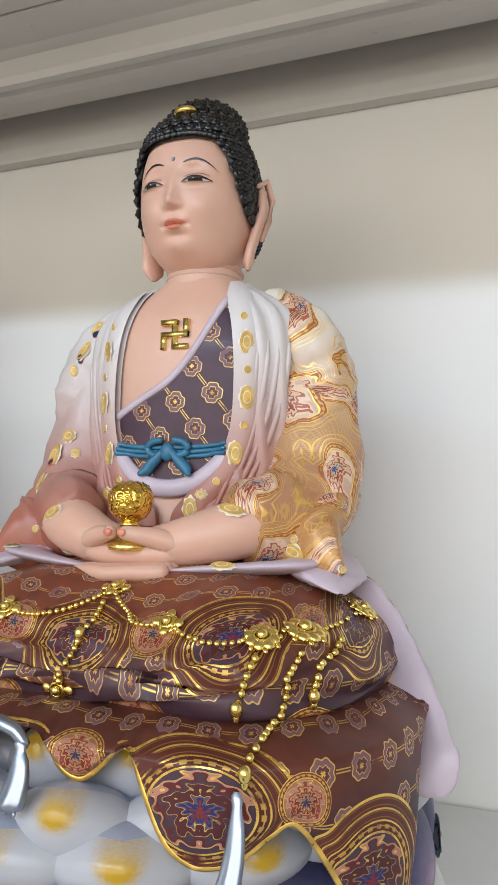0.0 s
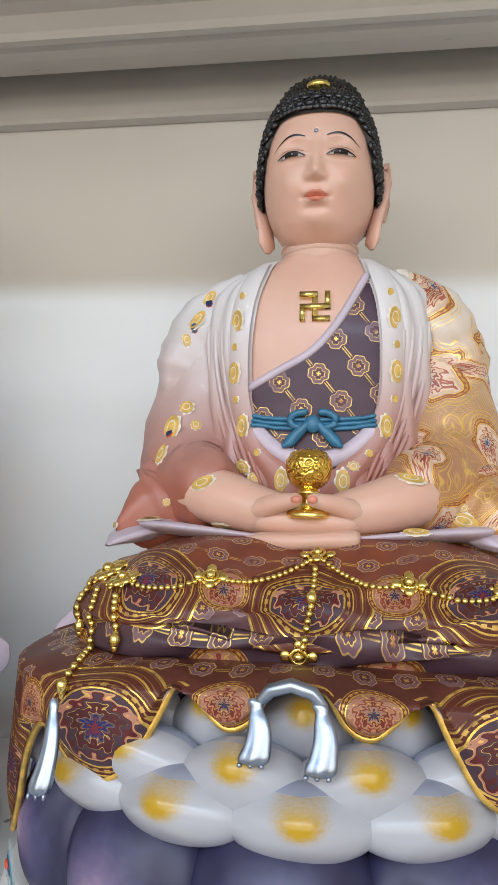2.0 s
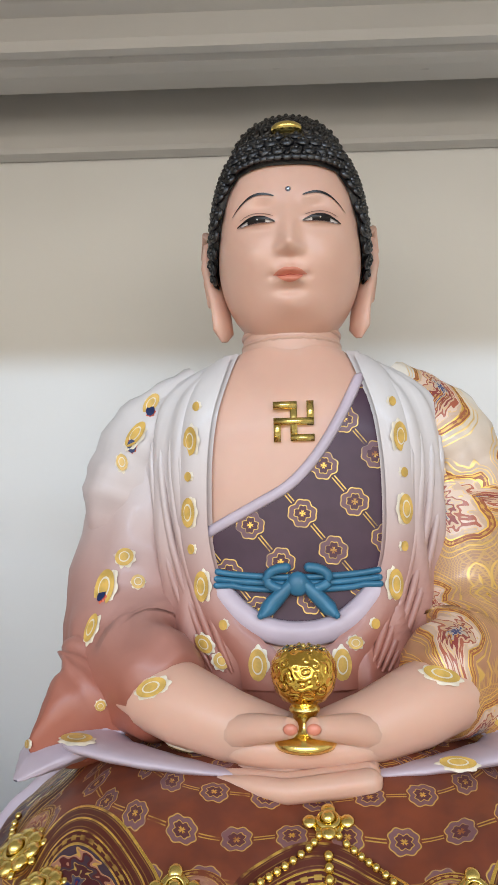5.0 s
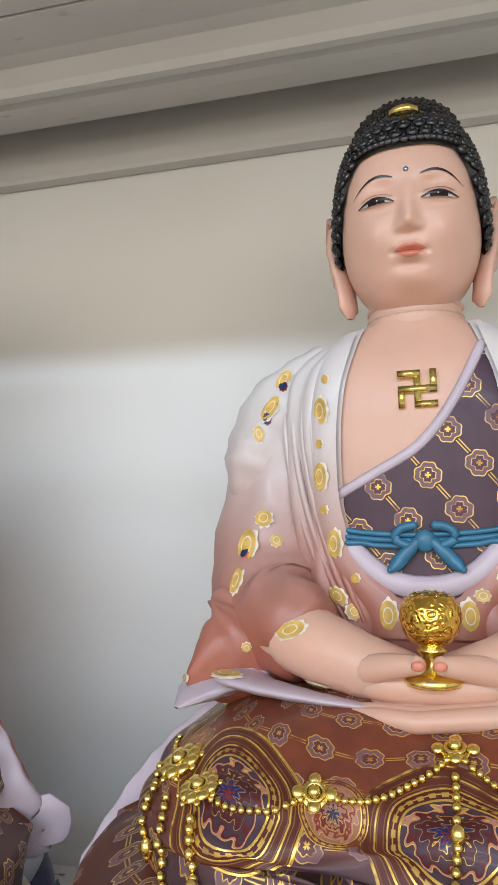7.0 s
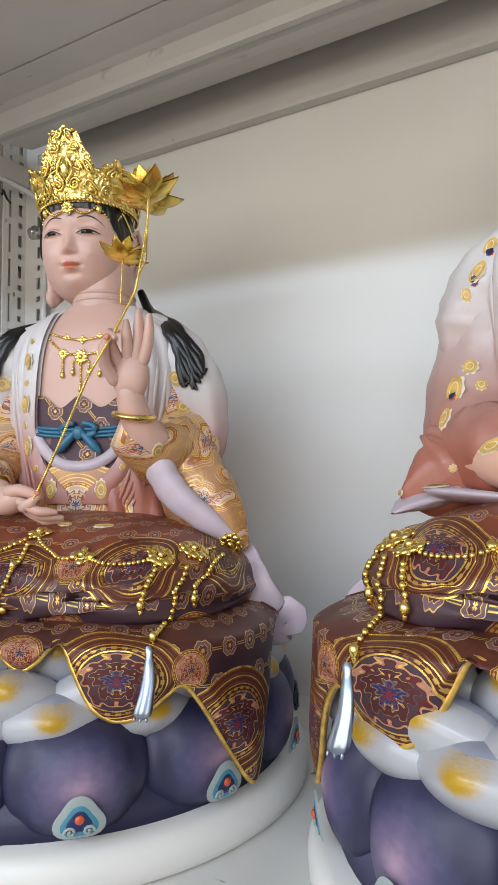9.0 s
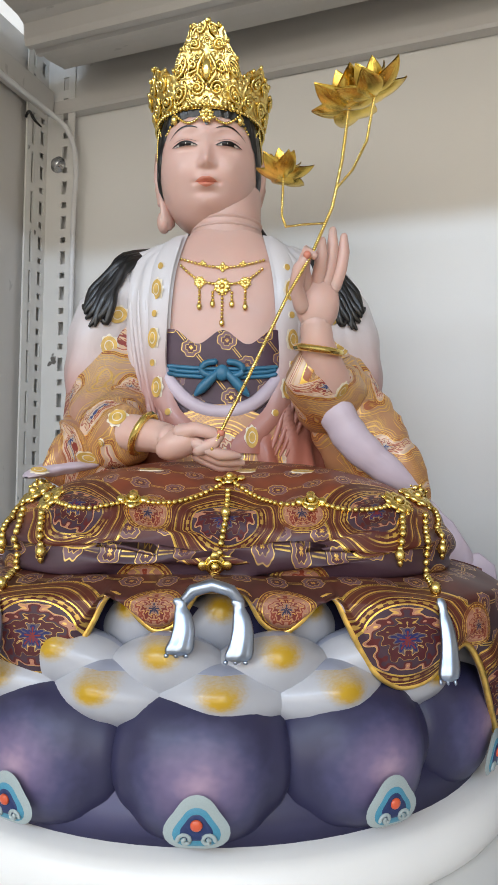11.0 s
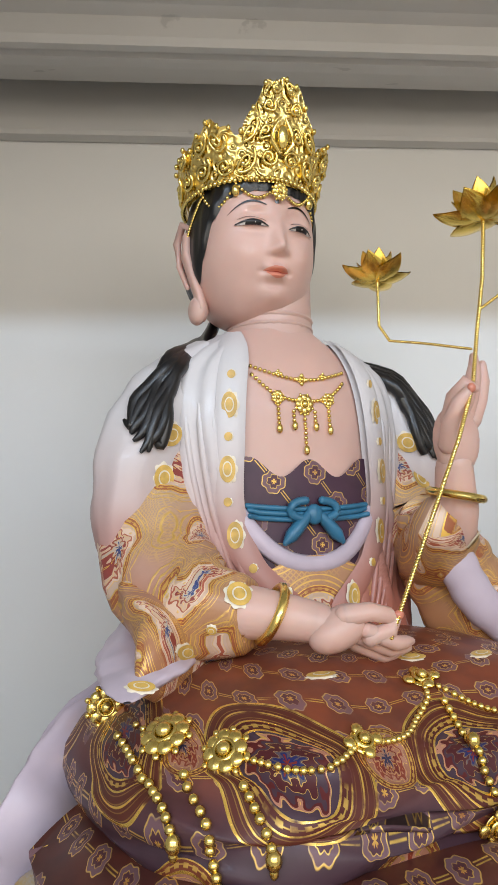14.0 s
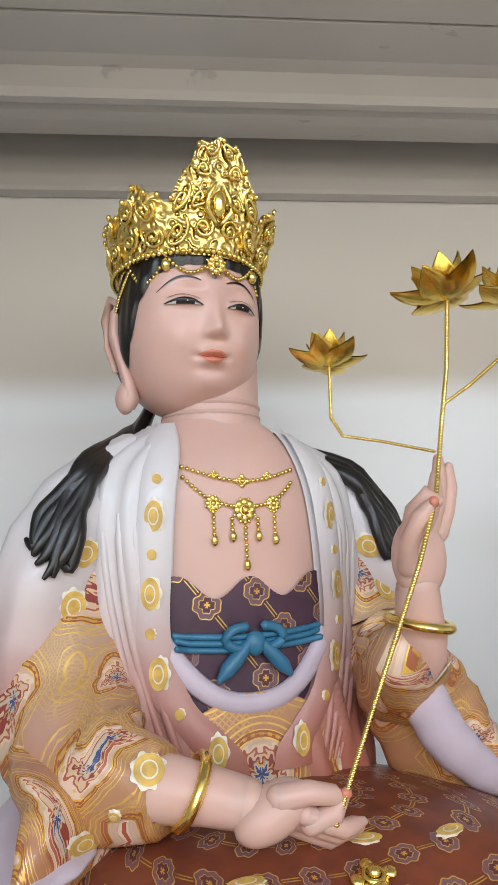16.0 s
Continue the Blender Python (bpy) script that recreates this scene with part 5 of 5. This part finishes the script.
def lap_chain(k, at, label, cz, side, dz, fz):
    """Gold bead chain across the lap with rosettes, dangles and silver tassels."""
    top = new("bead_chain")
    top.matrix_basis = at
    tagged(top, label, "chain", "gold bead chains")

    k = Beside(k, 0.006)

    def rose(x, z, r, kind="round"):
        p, n = k.front(x, z, 0.001)
        m = Matrix.Translation(p) @ Vector((0, -1, 0)).rotation_difference(n).to_matrix().to_4x4() @ Matrix.Diagonal((r, r, r, 1))
        put("rosette", ROSE[kind], top, m)

    def string(pts, r=0.0018):
        bead_row(k, pts, r).make("bead_strand", top)["kind"] = "stuff"

    def hang(x, z0, z1, r=0.0024, tassel=0.0):
        string([(x, z0), (x * 0.95, z1)], r)
        p, n = k.front(x * 0.95, z1, 0.003)
        s = Shape()
        s.ball(p, (0.0034, 0.0034, 0.0042), "gold", 10, 6)
        s.ball(p + Vector((0, 0, -0.004)), (0.002, 0.002, 0.003), "gold", 8, 6)
        s.make("pendant", top)
        if tassel:
            q = p + Vector((0, -0.009, -0.004))
            put("tassel", TASSEL, top, Matrix.Translation(q) @ Matrix.Rotation(radians(-20), 4, "X") @ Matrix.Diagonal((0.026, 0.026, tassel, 1)), "polished silver tassel")
    node = (0.004, cz)
    for sx in (-1, 1):
        mid = (sx * 0.056, cz - dz)
        a, b, c = (sx * side, fz), (sx * (side + 0.018), fz + 0.002), (sx * (side + 0.033), fz + 0.004)
        string(sagging(node, mid, 0.007))
        string(sagging(mid, a, 0.004))
        string(sagging(b, c, 0.001, 4))
        rose(*mid, 0.0092, "lozenge")
        rose(*a, 0.0108)
        rose(*b, 0.0125)
        rose(*c, 0.0105)
        hang(a[0], a[1] - 0.008, a[1] - 0.030)
        hang(b[0], b[1] - 0.009, b[1] - 0.050, 0.0024, 0.044)
        hang(c[0], c[1] - 0.008, c[1] - 0.030)
    rose(*node, 0.0100, "lozenge")
    hang(0.003, cz - 0.007, cz - 0.022, 0.0022)
    string([(0.003, cz - 0.022), (-0.001, cz - 0.046)], 0.0023)
    rose(-0.003, cz - 0.049, 0.0095, "lozenge")
    p, n = k.front(0.0, cz - 0.052, 0.004)
    p.y = min(p.y, -0.168)
    s = Shape()
    s.tube([p + Vector((-0.017, -0.007, -0.010)), p + Vector((-0.012, -0.008, -0.004)), p + Vector((-0.002, -0.008, -0.001)), p + Vector((0.008, -0.008, -0.004)), p + Vector((0.013, -0.007, -0.010))], [0.0026, 0.0034, 0.0036, 0.0034, 0.0026], "silver", 10)
    s.make("tassel_cap", top, "silver tassel cap")
    for x, l in ((-0.0195, 0.029), (0.011, 0.032)):
        put("tassel", TASSEL, top, Matrix.Translation(p + Vector((x, -0.008, -0.008))) @ Matrix.Rotation(radians(-16), 4, "X") @ Matrix.Diagonal((0.034, 0.030, l, 1)), "polished silver tassel")
    return top


lap_chain(skin_b, BUDDHA, "gold bead chain with rosettes and silver tassels across a brocade lap", 0.2250, 0.110, 0.012, 0.2085)
lap_chain(skin_g, GUANYIN, "gold bead chain with rosettes and silver tassels across a brocade lap", 0.2060, 0.112, 0.013, 0.192)

# gold cup on the folded palms
cup = new("cup")
cup.matrix_basis = BUDDHA @ pose(0.0015, -0.055, 0.2485) @ Matrix.Scale(0.96, 4)
tagged(cup, "engraved gold stem cup with studded lid resting on folded palms", "cup")
s = Shape()
s.lathe([(0, 0), (0.0145, 0.0), (0.0155, 0.002), (0.0145, 0.0045), (0.009, 0.0065), (0.0062, 0.010), (0.0058, 0.015), (0.0075, 0.0165), (0.0075, 0.018), (0.006, 0.0195)], "gold", 40)
s.make("foot", cup)
s = Shape()
s.lathe([(0.006, 0.0195), (0.011, 0.022), (0.0145, 0.027), (0.0162, 0.0335), (0.0155, 0.0395), (0.0135, 0.0425)], "cup", 48, seg=2)
s.make("bowl", cup, "engraved gold bowl")
s = Shape()
s.lathe([(0.0135, 0.0425), (0.0125, 0.0445), (0.009, 0.0462), (0.0045, 0.047), (0, 0.0472)], "cup", 40)
for i in range(14):
    g = i * 2.4
    r = 0.0028 * math.sqrt(i)
    s.ball((r * math.cos(g), r * math.sin(g), 0.0468 - 0.16 * r * r * 100), (0.0012, 0.0012, 0.0012), "gold", 7, 5)
s.make("lid", cup, "studded gold lid")

# crown
crown = new("crown")
crown.matrix_basis = GUANYIN @ pose(HC.x, HC.y - 0.001, HC.z + 0.043, 7)
tagged(crown, "tall embossed gold filigree crown on a painted statue", "crown")


def crown_h(g):
    a = abs(g)
    return 0.022 + 0.047 * math.exp(-(a / 0.47) ** 3.4) + 0.019 * gauss(a, 0.95, 0.30) + 0.010 * gauss(a, 1.6, 0.35) + 0.0022 * math.cos(a * 26)


def crown_pt(g, t, out=0.0):
    r = 0.0475 + 0.010 * t * min(1, crown_h(g) / 0.04) + out - 0.006 * gauss(g, 0, 0.5) * t
    return Vector((r * math.sin(g) * 0.98, -r * math.cos(g) * 1.05, -0.010 * (1 - math.cos(g)) * 0.6 + crown_h(g) * t))


s = Shape()
s.grid(lambda a, b: (*crown_pt((a - 0.5) * 4.6, b), a, b), 130, 22, "crown")
s.grid(lambda a, b: (*crown_pt((a - 0.5) * 4.6, b, -0.0022), a, b), 130, 22, "crown", flip=True)
s.make("band", crown)


def spiral(g, t, size, turns, hand):
    s = Shape()
    pts = []
    for i in range(int(turns * 12) + 1):
        q = i / (turns * 12)
        a = hand * q * turns * 2 * math.pi + 0.6
        r = size * (1 - 0.85 * q)
        gg, tt = g + r * math.cos(a) / 0.05, t + r * math.sin(a) / max(0.02, crown_h(g))
        pts.append(crown_pt(gg, max(0, min(1.05, tt)), 0.0014))
    s.tube(pts, [0.0013] * len(pts), "gold", 6)
    s.ball(pts[-1], (0.0022, 0.0022, 0.0022), "gold", 8, 6)
    return s


for sx in (-1, 1):
    for g, t, z in ((0.17, 0.24, 0.0062), (0.24, 0.50, 0.0056), (0.20, 0.75, 0.0048), (0.50, 0.30, 0.0075), (0.45, 0.70, 0.0055), (0.78, 0.30, 0.0066), (0.88, 0.70, 0.0068), (1.12, 0.32, 0.0068), (1.12, 0.76, 0.0055), (1.45, 0.35, 0.0065), (1.50, 0.8, 0.0048), (1.80, 0.45, 0.0062), (2.08, 0.5, 0.005), (0.10, 0.93, 0.004)):
        spiral(sx * g, t, z, 1.6, sx).make("scroll", crown)
s = Shape()
p = crown_pt(0, 0.42, 0.003)
s.ball(p, (0.0042, 0.0032, 0.0085), "gold", 16, 10)
for sx in (-1, 1):
    s.tube([p + Vector((sx * 0.002, 0, -0.011)), p + Vector((sx * 0.0075, 0, -0.004)), p + Vector((sx * 0.0075, 0, 0.004)), p + Vector((sx * 0.002, 0, 0.013))], [0.0012, 0.002, 0.0018, 0.0008], "gold", 8)
s.make("jewel", crown, "flame-shaped gold jewel")
s = Shape()
for i in range(60):
    g = (i / 59 - 0.5) * 4.4
    s.ball(crown_pt(g, 0.03, 0.0016), (0.0019, 0.0019, 0.0019), "gold", 7, 5)
    if i % 2 == 0:
        s.ball(crown_pt(g, 0.985, 0.0008), (0.0017, 0.0017, 0.0022), "gold", 7, 5)
s.make("bead_border", crown)["kind"] = "stuff"
# swags of beads over the brow
s = Shape()
for sx in (-1, 1):
    for a0, a1, sag in ((0.0, 0.62, 0.010), (0.62, 1.2, 0.014), (1.2, 1.55, 0.004)):
        for i in range(15):
            q = i / 14
            g = sx * (a0 + (a1 - a0) * q)
            o = crown_pt(g, 0, 0.001)
            drop = sag * math.sin(math.pi * q) if a0 < 1.1 else sag + 0.020 * q
            s.ball(o + Vector((0, 0, -drop - 0.001)), (0.0013, 0.0013, 0.0013), "gold", 7, 5)
    o = crown_pt(sx * 0.62, 0, 0.002)
    s.ball(o + Vector((0, 0, -0.006)), (0.003, 0.0025, 0.004), "gold", 10, 6)
s.make("brow_swag", crown, "fine gold bead swag")["kind"] = "stuff"
put("rosette", ROSE["round"], crown, Matrix.Translation(crown_pt(0, 0, 0.002) + Vector((0, 0, -0.006))) @ Matrix.Diagonal((0.0062, 0.006, 0.0062, 1)))

# necklace
neck = new("necklace")
neck.matrix_basis = GUANYIN
tagged(neck, "gold necklace with rosettes and bead pendants on a statue's chest", "necklace")
k = skin_g
bead_row(k, sagging((-0.036, 0.392), (0.034, 0.392), 0.008), 0.0014).make("collar", neck)["kind"] = "stuff"
bead_row(k, sagging((-0.036, 0.386), (-0.020, 0.372), 0.001) + sagging((-0.020, 0.372), (0.018, 0.372), 0.003) + sagging((0.018, 0.372), (0.034, 0.386), 0.001), 0.0014).make("bead_strand", neck)["kind"] = "stuff"
for x, z, r, kind in ((-0.001, 0.384, 0.0045, "lozenge"), (-0.020, 0.371, 0.0048, "round"), (0.018, 0.371, 0.0048, "round"), (-0.001, 0.367, 0.0072, "round"), (-0.018, 0.3875, 0.003, "lozenge"), (0.016, 0.3875, 0.003, "lozenge")):
    p, n = k.front(x, z, 0.0012)
    put("rosette", ROSE[kind], neck, Matrix.Translation(p) @ Matrix.Diagonal((r, r * 0.8, r, 1)))
for x, z0, z1 in ((-0.020, 0.366, 0.350), (0.018, 0.366, 0.350), (-0.009, 0.362, 0.352), (0.007, 0.362, 0.352), (-0.001, 0.360, 0.336)):
    s = bead_row(k, [(x, z0), (x, z1)], 0.0014)
    p, n = k.front(x, z1, 0.0018)
    s.ball(p, (0.0022, 0.0016, 0.0032), "gold", 8, 6)
    s.make("pendant", neck)["kind"] = "stuff"

# bracelets
for at, tilt, r in (((-0.056, -0.032, 0.2405), (20, -62, -35), 0.0155), ((0.0735, -0.033, 0.304), (8, 8, 0), 0.0165)):
    s = Shape()
    s.torus((0, 0, 0), r, 0.0027, "gold", 40, 10)
    b = s.make("bracelet", at=GUANYIN @ pose(*at, *tilt))
    tagged(b, "polished gold ring bracelet on a statue's wrist", "bracelet", "bracelets")


# lotus spray
def leaf_mesh():
    s = Shape()

    def fn(a, b, o=0.0):
        w = 0.34 * math.sin(math.pi * min(1, 0.06 + 0.94 * b ** 0.8)) ** 0.8
        x = (a - 0.5) * 2 * w
        y = b
        z = 0.55 * b * b - 0.1 * b + 0.9 * x * x + 0.012 * math.cos(a * 28) + o
        return (x, y, z, a, b)
    s.grid(fn, 10, 12, "petal_gold")
    s.grid(lambda a, b: fn(a, b, -0.03), 10, 12, "petal_gold", flip=True)
    return s.mesh("gold_petal")


LEAF = leaf_mesh()
spray = new("lotus_spray")
spray.matrix_basis = GUANYIN
tagged(spray, "gold wire lotus spray with amber-gold open blossoms, held in hands", "flower")


def rope(pts, r):
    P = []
    for i in range(len(pts) - 1):
        a, b = Vector(pts[i]), Vector(pts[i + 1])
        m = max(2, int((b - a).length / (r * 1.5)))
        P += [a.lerp(b, j / m) for j in range(m)]
    P.append(Vector(pts[-1]))
    s = Shape()
    s.tube(P, [r] * len(P), "gold", 6)
    for i, p in enumerate(P):
        s.ball(p, (r * 1.35, r * 1.35, r * 0.95), "gold", 7, 4)
    return s


F1, F2, F3 = Vector((0.048, 0.004, 0.452)), Vector((0.093, -0.051, 0.480)), Vector((0.105, -0.088, 0.468))
fork = Vector((0.081, -0.052, 0.405))
rope([(-0.003, -0.066, 0.228), (0.02, -0.066, 0.275), (0.048, -0.068, 0.335), (0.066, -0.062, 0.368), fork, (0.088, -0.052, 0.44), F2], 0.0011).make("stem", spray)
rope([fork - Vector((0.006, 0, 0.012)), (0.062, -0.025, 0.402), (0.05, -0.004, 0.408), (0.047, 0.003, 0.42), F1], 0.0009).make("branch", spray)
rope([fork + Vector((0.003, 0, 0.014)), (0.094, -0.062, 0.428), (0.101, -0.080, 0.440), F3], 0.0009).make("branch", spray)
rnd = random.Random(5)
for c, size, tip, turn in ((F1, 0.024, -8, 10), (F2, 0.029, -12, 60), (F3, 0.026, -14, 100)):
    fl = new("blossom")
    fl.parent = spray
    fl.matrix_basis = Matrix.Translation(c) @ pose(0, 0, 0, tip, 6, turn)
    for ringn, (cnt, up, sc) in enumerate(((6, -6, 1.0), (6, 32, 0.85), (4, 58, 0.62))):
        for i in range(cnt):
            m = Matrix.Rotation(2 * math.pi * (i + 0.5 * ringn) / cnt + rnd.uniform(-0.1, 0.1), 4, "Z") @ Matrix.Rotation(radians(up + rnd.uniform(-6, 6)), 4, "X") @ Matrix.Diagonal((size * sc, size * sc, size * sc, 1))
            put("gold_petal", LEAF, fl, m)
    s = Shape()
    s.ball((0, 0, 0.003), (0.004, 0.004, 0.004), "gold", 12, 8)
    s.make("heart", fl)

# ---- rack post, cable and fixings ----
post = new("rack_post")
post.matrix_basis = pose(XL, WALL - 0.012, S)
tagged(post, "white slotted steel angle post in the rack corner", "post")


def flange(name, along):
    """One slotted flange of the angle post: rows of slots cut through."""
    s = Shape()
    H, W, T = 0.78, 0.045, 0.0025
    cols = ((0.012, 0.012), (0.027, 0.035)) if along == "x" else ((0.009, 0.017), (0.030, 0.035))

    def bar(a0, a1, z0, z1):
        if along == "x":
            s.box((a0, -T, z0), (a1, 0, z1), "shelf")
        else:
            s.box((0, -a1, z0), (T, -a0, z1), "shelf")
    bar(0, cols[0][0], 0, H)
    bar(cols[0][1], cols[1][0], 0, H)
    bar(cols[1][1], W, 0, H)
    for c, (lo, hi) in enumerate(cols):
        if hi - lo < 0.001:
            continue
        z, i = 0.0, 0
        while z < H:
            solid = 0.011
            gap = (0.018 if (i + c) % 2 else 0.008) if c == 0 or along == "x" else 0.042
            bar(lo, hi, z, min(H, z + solid))
            z += solid + gap
            i += 1
    s.make(name, post, smooth=False)


flange("back_flange", "x")
flange("side_flange", "y")
s = Shape()
s.lathe([(0, 0), (0.011, 0), (0.011, 0.002), (0.0065, 0.003), (0.0065, 0.008), (0.005, 0.0095), (0, 0.0098)], "chrome", 24)
b = s.make("bolt", at=pose(XL + 0.022, WALL - 0.0152, S + 0.628, 90))
tagged(b, "zinc bolt with washer through the slotted post", "bolt")
s = Shape()
sleeve(s, [(XL + 0.02, 0.30, U - 0.006), (XL + 0.02, 0.55, U - 0.008), (XL + 0.026, 0.655, U - 0.012), (XL + 0.046, 0.672, U - 0.035), (XL + 0.056, 0.676, U - 0.08), (XL + 0.052, 0.678, U - 0.16), (XL + 0.050, 0.68, S + 0.25), (XL + 0.05, 0.68, S + 0.003)], [0.0034] * 8, "plastic", 1.0)
tagged(s.make("cable"), "thin white plastic cable running down the rack post", "cable")
s = Shape()
sleeve(s, [(XL + 0.002, 0.640, U - 0.022), (XL + 0.012, 0.634, U - 0.02), (XL + 0.022, 0.632, U - 0.034), (XL + 0.034, 0.630, U - 0.046)], [0.0016, 0.002, 0.0018, 0.001], "black", 1.0)
tagged(s.make("cable_tie"), "black plastic cable tie on the post", "tie")

# ceiling lamp of the shop
s = Shape()
s.box((-2.2, -2.43, 2.54), (1.0, -2.27, 2.70), "plate")
lamp = s.make("ceiling_light", smooth=False)
tagged(lamp, "long white ceiling lamp housing over the shop aisle", "lamp")
